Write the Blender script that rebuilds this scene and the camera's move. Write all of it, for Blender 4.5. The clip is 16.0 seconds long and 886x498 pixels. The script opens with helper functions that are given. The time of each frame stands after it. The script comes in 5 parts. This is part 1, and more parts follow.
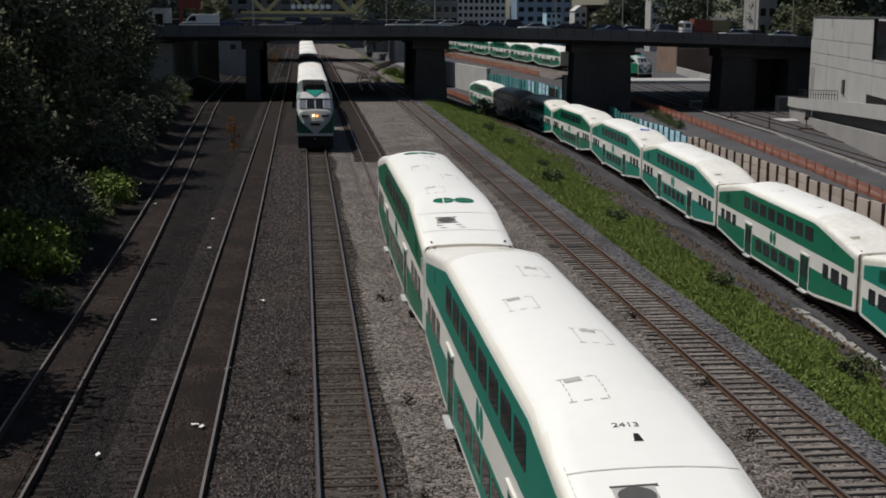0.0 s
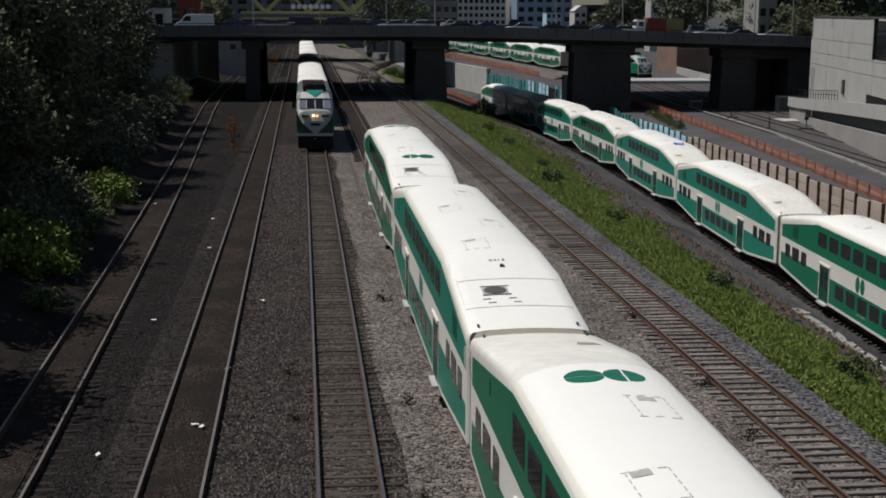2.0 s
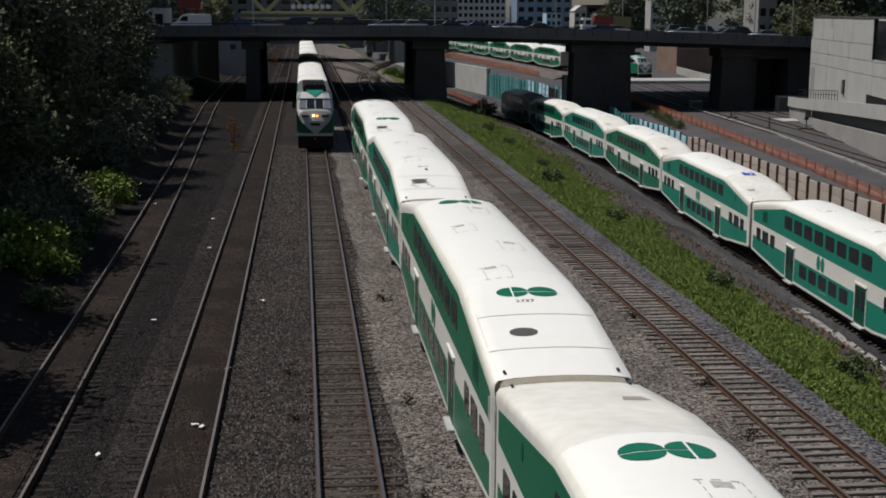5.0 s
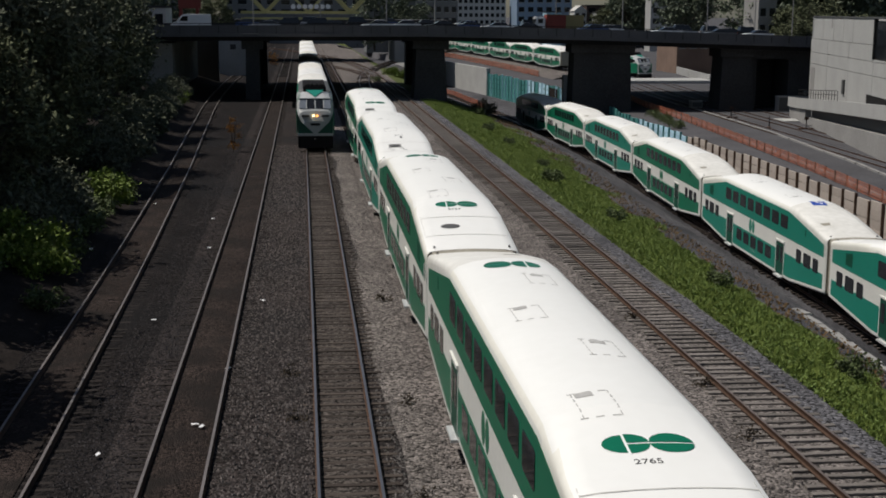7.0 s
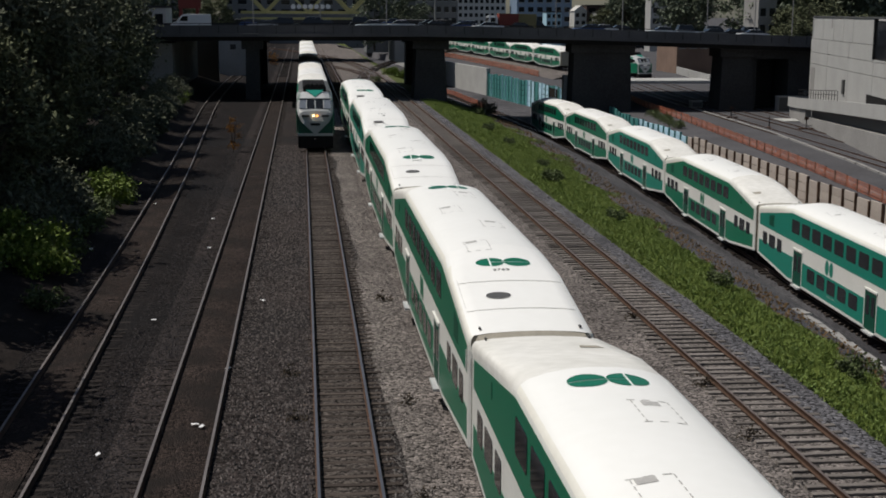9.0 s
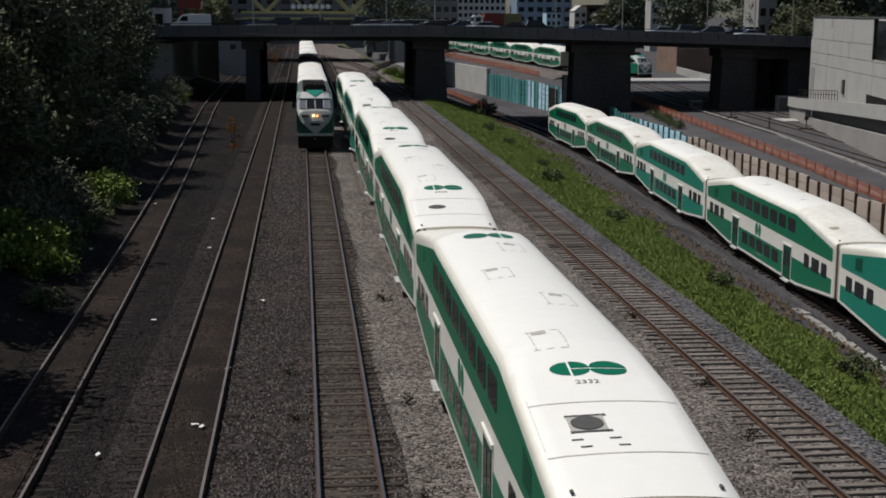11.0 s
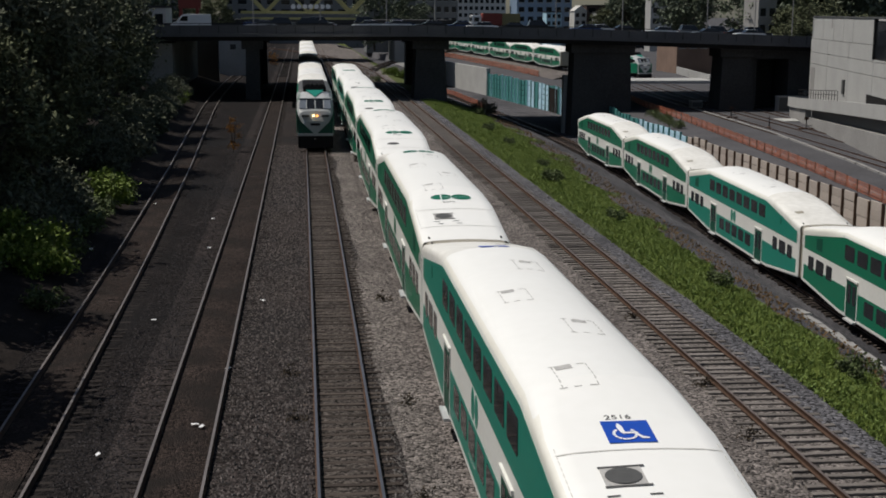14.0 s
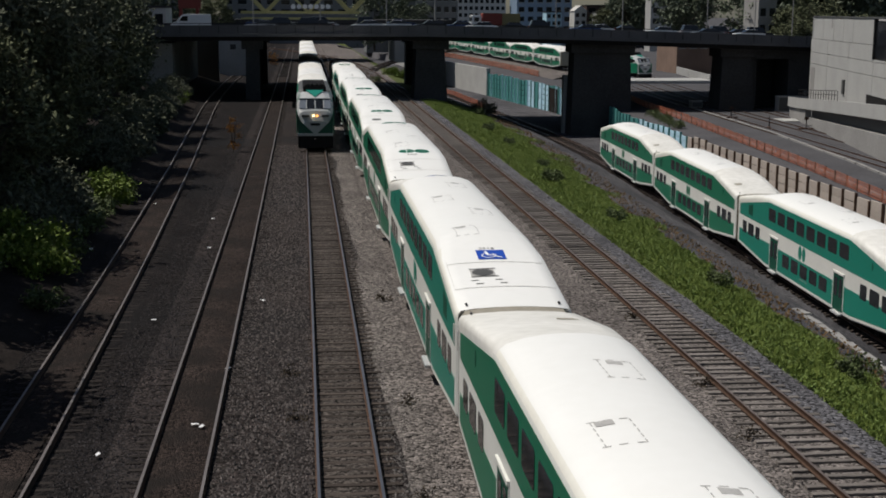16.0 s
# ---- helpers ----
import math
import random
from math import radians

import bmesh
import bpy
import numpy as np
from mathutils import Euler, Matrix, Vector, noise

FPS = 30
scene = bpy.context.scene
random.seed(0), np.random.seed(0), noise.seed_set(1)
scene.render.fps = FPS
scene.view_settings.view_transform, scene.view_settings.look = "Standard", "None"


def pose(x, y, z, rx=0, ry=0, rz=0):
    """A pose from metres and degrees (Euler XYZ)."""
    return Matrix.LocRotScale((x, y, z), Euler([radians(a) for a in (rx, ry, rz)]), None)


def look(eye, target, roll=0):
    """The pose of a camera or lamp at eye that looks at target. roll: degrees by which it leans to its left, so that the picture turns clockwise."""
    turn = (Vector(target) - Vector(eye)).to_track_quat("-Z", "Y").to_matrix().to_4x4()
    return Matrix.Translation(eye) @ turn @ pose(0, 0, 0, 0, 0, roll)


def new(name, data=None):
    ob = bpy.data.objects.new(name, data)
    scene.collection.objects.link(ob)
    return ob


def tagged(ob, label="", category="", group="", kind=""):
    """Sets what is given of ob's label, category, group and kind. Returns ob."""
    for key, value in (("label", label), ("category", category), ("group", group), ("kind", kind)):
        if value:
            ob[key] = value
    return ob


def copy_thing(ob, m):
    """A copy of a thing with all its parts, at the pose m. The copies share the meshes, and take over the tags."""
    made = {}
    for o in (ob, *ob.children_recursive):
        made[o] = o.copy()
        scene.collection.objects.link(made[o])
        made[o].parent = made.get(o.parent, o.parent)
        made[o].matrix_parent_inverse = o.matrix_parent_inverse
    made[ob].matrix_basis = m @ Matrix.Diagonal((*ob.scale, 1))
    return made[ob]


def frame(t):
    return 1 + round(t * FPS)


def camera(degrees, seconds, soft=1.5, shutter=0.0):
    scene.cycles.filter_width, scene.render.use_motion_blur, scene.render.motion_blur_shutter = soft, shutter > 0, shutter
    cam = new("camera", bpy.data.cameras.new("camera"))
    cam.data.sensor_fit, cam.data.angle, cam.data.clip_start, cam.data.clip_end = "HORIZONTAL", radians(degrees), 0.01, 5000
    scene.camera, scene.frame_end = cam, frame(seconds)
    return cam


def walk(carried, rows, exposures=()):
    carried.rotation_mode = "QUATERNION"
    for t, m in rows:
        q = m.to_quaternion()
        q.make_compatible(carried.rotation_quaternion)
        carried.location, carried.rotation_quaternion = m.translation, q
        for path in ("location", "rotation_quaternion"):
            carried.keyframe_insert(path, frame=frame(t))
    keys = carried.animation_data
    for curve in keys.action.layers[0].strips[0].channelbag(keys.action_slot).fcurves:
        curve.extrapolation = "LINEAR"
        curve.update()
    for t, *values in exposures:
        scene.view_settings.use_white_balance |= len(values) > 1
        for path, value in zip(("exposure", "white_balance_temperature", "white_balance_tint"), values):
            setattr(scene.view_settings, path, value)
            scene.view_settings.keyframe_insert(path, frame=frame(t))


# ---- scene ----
# ================= camera =================
EYE = Vector((0.0, 0.0, 11.18))
PITCH, YAW = 0.1799, 0.1069
cam = camera(37.44, 16.0, soft=1.8)
AIM = EYE + 100 * Vector((math.sin(YAW) * math.cos(PITCH), math.cos(YAW) * math.cos(PITCH), -math.sin(PITCH)))
walk(cam, [(0.0, look(EYE, AIM, 0.23)), (16.0, look(EYE, AIM, 0.23))], [(0.0, -0.2), (16.0, -0.2)])

# ================= daylight =================
SUN_DIR = Vector((-0.46, 0.12, 0.88)).normalized()
world = bpy.data.worlds.new("daylight")
scene.world = world
world.use_nodes = True
sky = world.node_tree.nodes.new("ShaderNodeTexSky")
sky.sky_type, sky.sun_disc = "NISHITA", False
sky.sun_elevation = math.asin(SUN_DIR.z)
sky.sun_rotation = math.atan2(SUN_DIR.x, SUN_DIR.y)
back = world.node_tree.nodes["Background"]
world.node_tree.links.new(sky.outputs[0], back.inputs[0])
back.inputs[1].default_value = 0.055
sun = new("sun", bpy.data.lights.new("sun", "SUN"))
sun.data.energy, sun.data.angle, sun.data.color = 4.3, radians(0.5), (1.0, 0.95, 0.88)
sun.matrix_world = look(SUN_DIR * 500, (0, 0, 0))


# ================= materials =================
def mat(name, base, rough=0.6, var=0.2, scale=2.0, fine=30.0, bump=0.0, metal=0.0, tint=None, rnd=0.0, island=0.0, emit=0.0):
    """A surface with stains at a coarse and a fine scale, relief, and change from piece to piece."""
    m = bpy.data.materials.new(name)
    m.use_nodes = True
    nt = m.node_tree
    b = nt.nodes["Principled BSDF"]
    b.inputs["Roughness"].default_value, b.inputs["Metallic"].default_value = rough, metal
    b.inputs["Specular IOR Level"].default_value = 0.1 if rough > 0.75 else 0.45
    co = nt.nodes.new("ShaderNodeTexCoord")
    n1, n2 = nt.nodes.new("ShaderNodeTexNoise"), nt.nodes.new("ShaderNodeTexNoise")
    n1.inputs["Scale"].default_value, n2.inputs["Scale"].default_value = scale, fine
    n1.inputs["Detail"].default_value, n2.inputs["Detail"].default_value = 4, 3
    for n in (n1, n2):
        nt.links.new(co.outputs["Object"], n.inputs["Vector"])
    add = nt.nodes.new("ShaderNodeMath")
    add.operation = "ADD"
    nt.links.new(n1.outputs[0], add.inputs[0])
    nt.links.new(n2.outputs[0], add.inputs[1])
    last = add.outputs[0]
    if rnd or island:
        src = nt.nodes.new("ShaderNodeObjectInfo") if rnd else nt.nodes.new("ShaderNodeNewGeometry")
        mul = nt.nodes.new("ShaderNodeMath")
        mul.operation = "MULTIPLY_ADD"
        nt.links.new(src.outputs["Random" if rnd else "Random Per Island"], mul.inputs[0])
        mul.inputs[1].default_value = rnd or island
        nt.links.new(last, mul.inputs[2])
        last = mul.outputs[0]
    ramp = nt.nodes.new("ShaderNodeMapRange")
    ramp.inputs[1].default_value, ramp.inputs[2].default_value = 0.6, 1.4 + (rnd or island)
    nt.links.new(last, ramp.inputs[0])
    mix = nt.nodes.new("ShaderNodeMix")
    mix.data_type = "RGBA"
    lo = [c * (1 - var) for c in base]
    hi = [min(1, c * (1 + var)) for c in (tint or base)]
    mix.inputs[6].default_value, mix.inputs[7].default_value = (*lo, 1), (*hi, 1)
    nt.links.new(ramp.outputs[0], mix.inputs[0])
    nt.links.new(mix.outputs[2], b.inputs["Base Color"])
    if bump:
        bp = nt.nodes.new("ShaderNodeBump")
        bp.inputs["Strength"].default_value, bp.inputs["Distance"].default_value = 0.8, bump
        nt.links.new(add.outputs[0], bp.inputs["Height"])
        nt.links.new(bp.outputs[0], b.inputs["Normal"])
    if emit:
        b.inputs["Emission Color"].default_value, b.inputs["Emission Strength"].default_value = (*base, 1), emit
    return m


def stone_mat(name, base, tint, size, var=0.5, patch=0.12, patch_to=None):
    """Loose stone: cells of their own colour and height, and wide stains."""
    m = mat(name, base, 0.95, var, 0.3, 6.0, 0.0, 0, tint)
    nt = m.node_tree
    b = nt.nodes["Principled BSDF"]
    mix = next(n for n in nt.nodes if n.bl_idname == "ShaderNodeMix")
    co = next(n for n in nt.nodes if n.bl_idname == "ShaderNodeTexCoord")
    v = nt.nodes.new("ShaderNodeTexVoronoi")
    v.inputs["Scale"].default_value = 1 / size
    nt.links.new(co.outputs["Object"], v.inputs["Vector"])
    hsv = nt.nodes.new("ShaderNodeSeparateColor")
    nt.links.new(v.outputs["Color"], hsv.inputs[0])
    mr = nt.nodes.new("ShaderNodeMapRange")
    mr.inputs[3].default_value, mr.inputs[4].default_value = 0.05, 2.3
    nt.links.new(hsv.outputs[0], mr.inputs[0])
    mul = nt.nodes.new("ShaderNodeMix")
    mul.data_type, mul.blend_type = "RGBA", "MULTIPLY"
    mul.inputs[0].default_value = 1
    nt.links.new(mix.outputs[2], mul.inputs[6])
    nt.links.new(mr.outputs[0], mul.inputs[7])
    last = mul.outputs[2]
    if patch_to:
        n = nt.nodes.new("ShaderNodeTexNoise")
        n.inputs["Scale"].default_value = patch
        n.inputs["Detail"].default_value = 5
        nt.links.new(co.outputs["Object"], n.inputs["Vector"])
        r = nt.nodes.new("ShaderNodeMapRange")
        r.inputs[1].default_value, r.inputs[2].default_value = 0.45, 0.65
        nt.links.new(n.outputs[0], r.inputs[0])
        mx = nt.nodes.new("ShaderNodeMix")
        mx.data_type = "RGBA"
        mx.inputs[7].default_value = (*patch_to, 1)
        nt.links.new(r.outputs[0], mx.inputs[0])
        nt.links.new(last, mx.inputs[6])
        last = mx.outputs[2]
    nt.links.new(last, b.inputs["Base Color"])
    bp = nt.nodes.new("ShaderNodeBump")
    bp.inputs["Strength"].default_value, bp.inputs["Distance"].default_value = 1.0, size * 0.7
    bp.invert = True
    nt.links.new(v.outputs["Distance"], bp.inputs["Height"])
    nt.links.new(bp.outputs[0], b.inputs["Normal"])
    return m


BALLAST = stone_mat("dark ballast", (0.0185, 0.0152, 0.0146), (0.0285, 0.0232, 0.0218), 0.085, 0.35, 0.08, (0.02, 0.0185, 0.019))
# Darker copy of the ballast: the dimness of the left side is painted in.
BALLAST_DIM = stone_mat("dimmed left-side ballast", (0.008, 0.0067, 0.0066), (0.013, 0.0108, 0.0105), 0.085, 0.35, 0.08, (0.013, 0.012, 0.0122))
BALLAST_LIGHT = stone_mat("grey ballast", (0.085, 0.075, 0.07), (0.13, 0.115, 0.106), 0.075, 0.35)
STONES = mat("loose stone", (0.115, 0.1, 0.094), 0.95, 0.93, 3, 20, island=0.8)
STONES_DARK = mat("black loose stone", (0.05, 0.045, 0.045), 0.95, 0.93, 3, 20, island=0.8)
STONES_LIGHT = mat("loose grey stone", (0.15, 0.136, 0.128), 0.95, 0.75, 3, 20, island=0.8)
DIRT = mat("brown dirt", (0.012, 0.0098, 0.0088), 1.0, 0.4, 0.6, 9, 0.02, tint=(0.021, 0.017, 0.0152))
PAVING = mat("grey yard ground", (0.078, 0.076, 0.08), 0.95, 0.3, 0.15, 3, 0.01)
SHOULDER = stone_mat("blue-grey ballast", (0.058, 0.057, 0.062), (0.085, 0.083, 0.088), 0.08, 0.35)
STRIP = stone_mat("gritty brown dirt", (0.018, 0.0135, 0.0117), (0.027, 0.0202, 0.0175), 0.05, 0.4, 0.5, (0.018, 0.015, 0.0135))
FILL = stone_mat("brown-grey ballast", (0.034, 0.029, 0.026), (0.055, 0.047, 0.042), 0.07, 0.4)
GRAVEL = stone_mat("lower gravel", (0.062, 0.06, 0.065), (0.088, 0.085, 0.089), 0.05, 0.3, 0.15, (0.05, 0.049, 0.053))
SLEEPER = mat("weathered timber sleeper", (0.03, 0.0235, 0.02), 0.9, 0.5, 3, 25, 0.01, rnd=0.9, tint=(0.066, 0.054, 0.047))
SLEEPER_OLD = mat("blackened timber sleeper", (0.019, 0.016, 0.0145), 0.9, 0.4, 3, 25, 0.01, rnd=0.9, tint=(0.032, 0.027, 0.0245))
SLEEPER_PALE = mat("bleached timber sleeper", (0.115, 0.102, 0.092), 0.9, 0.45, 3, 25, 0.01, rnd=0.9, tint=(0.18, 0.162, 0.147))
RUST = mat("rusty rail side", (0.075, 0.046, 0.033), 0.85, 0.4, 1.5, 20, 0.002)
RAIL_TOP = mat("worn rail head", (0.3, 0.28, 0.28), 0.35, 0.2, 1, 15, metal=0.9)
RAIL_OLD = mat("brown worn rail head", (0.2, 0.175, 0.165), 0.5, 0.3, 1, 15, metal=0.5)
RAIL_DULL = mat("dull brown rail head", (0.2, 0.155, 0.13), 0.45, 0.3, 1, 15, metal=0.6)
WHITE = mat("white roof paint", (0.85, 0.845, 0.805), 0.4, 0.015, 0.35, 3, tint=(0.865, 0.86, 0.825))
COVE = mat("cream roof edge paint", (0.77, 0.75, 0.67), 0.4, 0.03, 0.5, 4, tint=(0.8, 0.785, 0.71))
GRIMY = mat("grimy white roof paint", (0.66, 0.645, 0.585), 0.5, 0.07, 0.5, 2.5, tint=(0.78, 0.765, 0.72))
CREAM = mat("cream side paint", (0.66, 0.655, 0.61), 0.45, 0.08, 0.5, 6)
SEAL = mat("beige gangway rubber", (0.3, 0.275, 0.22), 0.7, 0.2, 2, 20)
GREEN = mat("green car paint", (0.002, 0.14, 0.072), 0.3, 0.08, 0.4, 6)
TEAL = mat("teal car paint", (0.008, 0.19, 0.135), 0.35, 0.08, 0.4, 6)
DGREEN = mat("dark green door paint", (0.0, 0.06, 0.035), 0.4, 0.15, 1, 10)
GLASS = mat("dark tinted glass", (0.015, 0.017, 0.02), 0.08, 0.2, 1, 5)
UNDER = mat("black running gear", (0.018, 0.017, 0.017), 0.8, 0.4, 3, 20, 0.01)
GREYD = mat("grey roof grille", (0.075, 0.075, 0.072), 0.6, 0.2, 6, 40)
MARK = mat("faint grey stencil", (0.42, 0.41, 0.39), 0.6, 0.2, 2, 20)
SEAM = mat("faint roof seam", (0.55, 0.54, 0.5), 0.6, 0.15, 2, 20)
BLUE = mat("blue sign paint", (0.012, 0.07, 0.42), 0.4, 0.1, 1, 10)
SIGNWHITE = mat("white sign paint", (0.8, 0.8, 0.8), 0.5, 0.03, 1, 10)
STEEL = mat("bare steel plate", (0.75, 0.75, 0.74), 0.35, 0.1, 2, 20, metal=0.5)
CONC = mat("pale concrete", (0.37, 0.366, 0.35), 0.85, 0.14, 0.3, 5, 0.004)
CONC_MID = mat("grey concrete", (0.27, 0.262, 0.25), 0.9, 0.2, 0.25, 5, 0.004)
# Near-black base: the shade under the deck is put into the piers' colour.
CONC_DARK = mat("dark bridge concrete", (0.05, 0.049, 0.049), 0.9, 0.3, 0.25, 4, 0.004)
PARAPET = mat("weathered grey parapet", (0.1, 0.098, 0.1), 0.85, 0.25, 0.3, 5, 0.003)
GIRDER = mat("dark girder paint", (0.055, 0.055, 0.058), 0.7, 0.2, 0.4, 6)
ASPHALT = mat("asphalt", (0.05, 0.05, 0.052), 0.9, 0.2, 0.4, 10)
LEAF = mat("dark tree leaf", (0.066, 0.073, 0.05), 0.8, 0.5, 0.4, 4, island=1.0, tint=(0.12, 0.128, 0.088))
LEAF_B = mat("olive tree leaf", (0.062, 0.07, 0.042), 0.8, 0.5, 0.4, 4, island=1.0, tint=(0.11, 0.12, 0.068))
WEED = mat("bright weed leaf", (0.1, 0.165, 0.033), 0.7, 0.32, 0.4, 4, island=1.0, tint=(0.16, 0.22, 0.045))
WEED_SUN = mat("yellow-green weed leaf", (0.06, 0.115, 0.007), 0.7, 0.5, 0.5, 4, island=1.0, tint=(0.12, 0.165, 0.014))
WEED_DIM = mat("dull weed leaf", (0.038, 0.058, 0.015), 0.7, 0.45, 0.5, 4, island=1.0, tint=(0.07, 0.095, 0.025))
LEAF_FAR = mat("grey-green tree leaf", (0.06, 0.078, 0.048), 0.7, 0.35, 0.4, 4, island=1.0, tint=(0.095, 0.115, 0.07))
GRASS = mat("bank grass", (0.135, 0.195, 0.04), 0.8, 0.32, 0.25, 3, island=1.0, tint=(0.18, 0.22, 0.058))
DRY = mat("dry brown weed", (0.15, 0.095, 0.045), 0.9, 0.4, 0.6, 5, island=0.8)
WITHER = mat("withered weed", (0.07, 0.056, 0.04), 0.9, 0.4, 0.6, 5, island=0.8)
# Leaf colour of the clump added to stand for a soft orange blur.
ORANGE_CLUMP = mat("orange clump leaf", (0.2, 0.095, 0.024), 0.9, 0.4, 0.6, 5, island=0.8)
BARK = mat("grey bark", (0.07, 0.06, 0.05), 0.95, 0.3, 2, 12, 0.02)
SOIL = mat("bank soil", (0.062, 0.085, 0.024), 1.0, 0.4, 0.4, 4, 0.03, tint=(0.075, 0.085, 0.03))
TIMBER = mat("pale lagging timber", (0.4, 0.345, 0.3), 0.9, 0.3, 0.8, 9, 0.01, rnd=0.6)
PILE = mat("rusty soldier pile", (0.13, 0.085, 0.06), 0.85, 0.3, 1, 10, rnd=0.4)
TARP = mat("pale blue lagging sheet", (0.4, 0.6, 0.7), 0.6, 0.25, 0.7, 6, rnd=0.5)
TEALWOOD = mat("teal painted lagging", (0.05, 0.2, 0.19), 0.7, 0.3, 0.7, 6, rnd=0.5)
MESHO = mat("orange plastic fence mesh", (0.4, 0.13, 0.07), 0.7, 0.3, 1, 8)
LAMP = mat("lit headlamp", (1.0, 0.82, 0.4), 0.3, 0.0, 1, 5, emit=3.5)
LAMP2 = mat("lit amber lamp", (1.0, 0.4, 0.08), 0.3, 0.0, 1, 5, emit=2.5)
SILVER = mat("pale grey loco paint", (0.4, 0.41, 0.405), 0.4, 0.08, 1, 10)


# ================= mesh helpers =================
def part(name, bm, material, parent=None, label=""):
    me = bpy.data.meshes.new(name)
    bm.normal_update()
    bm.to_mesh(me)
    bm.free()
    for mm in (material if isinstance(material, (list, tuple)) else [material]):
        me.materials.append(mm)
    ob = new(name, me)
    if parent is not None:
        ob.parent = parent
    if label:
        ob["label"] = label
    return ob


def thing(name, label, category, group="", kind=""):
    e = new(name)
    e.empty_display_size = 0.2
    return tagged(e, label, category, group, kind)


def box(bm, x0, x1, y0, y1, z0, z1, bevel=0.0, mi=0):
    vs = [bm.verts.new((x, y, z)) for x in (x0, x1) for y in (y0, y1) for z in (z0, z1)]
    fs = []
    for q in ((0, 1, 3, 2), (4, 6, 7, 5), (0, 4, 5, 1), (2, 3, 7, 6), (0, 2, 6, 4), (1, 5, 7, 3)):
        f = bm.faces.new([vs[i] for i in q])
        f.material_index = mi
        fs.append(f)
    if bevel:
        es = list({e for f in fs for e in f.edges})
        bmesh.ops.bevel(bm, geom=es, offset=bevel, segments=2, affect="EDGES")
    return bm


def boxm(*a, **k):
    return box(bmesh.new(), *a, **k)


def prism(bm, pts, axis, a, b, mi=0):
    """Extrude a flat outline. axis 'y': pts are (x, z), from y=a to y=b; 'x': pts are (y, z); 'z': pts are (x, y)."""
    def at(u, v, w):
        return {"y": (u, w, v), "x": (w, u, v), "z": (u, v, w)}[axis]
    lo = [bm.verts.new(at(u, v, a)) for u, v in pts]
    hi = [bm.verts.new(at(u, v, b)) for u, v in pts]
    n = len(pts)
    fs = [bm.faces.new(lo), bm.faces.new(hi[::-1])]
    for i in range(n):
        fs.append(bm.faces.new((lo[i], lo[(i + 1) % n], hi[(i + 1) % n], hi[i])))
    for f in fs:
        f.material_index = mi
    return bm


def finish(bm):
    bmesh.ops.recalc_face_normals(bm, faces=bm.faces)
    return bm


def cyl(bm, c, axis, r, h, n=14, r2=None):
    rot = {"x": Matrix.Rotation(radians(90), 4, "Y"), "y": Matrix.Rotation(radians(90), 4, "X"), "z": Matrix()}[axis]
    bmesh.ops.create_cone(bm, cap_ends=True, segments=n, radius1=r, radius2=r if r2 is None else r2, depth=h, matrix=Matrix.Translation(c) @ rot)
    return bm


def loft(bm, rings, closed=False, caps=True):
    vr = [[bm.verts.new(p) for p in r] for r in rings]
    for a, b in zip(vr, vr[1:]):
        n = len(a)
        for i in range(n if closed else n - 1):
            bm.faces.new((a[i], a[(i + 1) % n], b[(i + 1) % n], b[i]))
    if caps:
        bm.faces.new(vr[0][::-1])
        bm.faces.new(vr[-1])
    return bm


def soup(name, verts, faces, material, parent=None):
    me = bpy.data.meshes.new(name)
    me.from_pydata([tuple(v) for v in verts], [], faces)
    me.materials.append(material)
    ob = new(name, me)
    if parent is not None:
        ob.parent = parent
    return ob


def leaf_soup(name, centres, size, material, parent=None, rng=None, flat=0.0, slim=0.5):
    """Many bent leaves, one at each centre."""
    rng = rng or np.random.RandomState(1)
    c = np.asarray(centres, float)
    n = len(c)
    a = rng.normal(size=(n, 3))
    a[:, 2] *= 1 - flat
    if slim < 0.4:
        a[:, 2] = np.abs(a[:, 2]) + 0.9
    a /= np.linalg.norm(a, axis=1)[:, None]
    b = np.cross(a, rng.normal(size=(n, 3)))
    b /= np.linalg.norm(b, axis=1)[:, None]
    w = np.cross(a, b)
    s = size * rng.uniform(0.6, 1.35, (n, 1))
    v = np.stack([c - a * s, c + b * s * slim + w * s * 0.15, c + a * s, c - b * s * slim + w * s * 0.15], 1).reshape(-1, 3)
    i = np.arange(n) * 4
    f = np.concatenate([np.stack([i, i + 1, i + 2], 1), np.stack([i, i + 2, i + 3], 1)]).tolist()
    return soup(name, v.tolist(), f, material, parent)


def path_at(tab, y):
    """Linear reading of a table of (y, value)."""
    ys, vs = zip(*tab)
    return float(np.interp(y, ys, vs))


# ================= plan =================
XA, XB, XC, XD, XE = -7.17, -3.27, 1.0, 5.27, 13.42
A_X = [(-40, XA), (30, -7.42), (62, -8.02), (98, -9.0), (120, -9.8), (157, -11.0), (177, -11.4), (210, -11.6), (252, -11.2), (420, -9.0)]
R_X = [(-60, 21.5), (30, 26.0), (56, 27.35), (83, 28.75), (110, 30.5), (138, 31.9), (165, 32.6), (193, 32.8), (215, 32.4), (240, 32.0), (330, 26.0), (500, 10.0)]
R_Z = [(-60, -3.4), (60, -3.78), (85, -3.88), (110, -3.96), (145, -4.3), (180, -4.95), (215, -5.5), (240, -5.7), (500, -5.7)]
WALL_X = [(-60, 35.4), (81, 37.7), (128, 38.9), (155, 39.4), (175, 40.9), (221, 43.0), (275, 37.7), (340, 30.0), (500, 14.0)]
YARD_Z = -1.75


def smooth(tab, y):
    return (path_at(tab, y - 8) + path_at(tab, y) + path_at(tab, y + 8)) / 3


def rx(y):
    return smooth(R_X, y)


def rz(y):
    return smooth(R_Z, y)


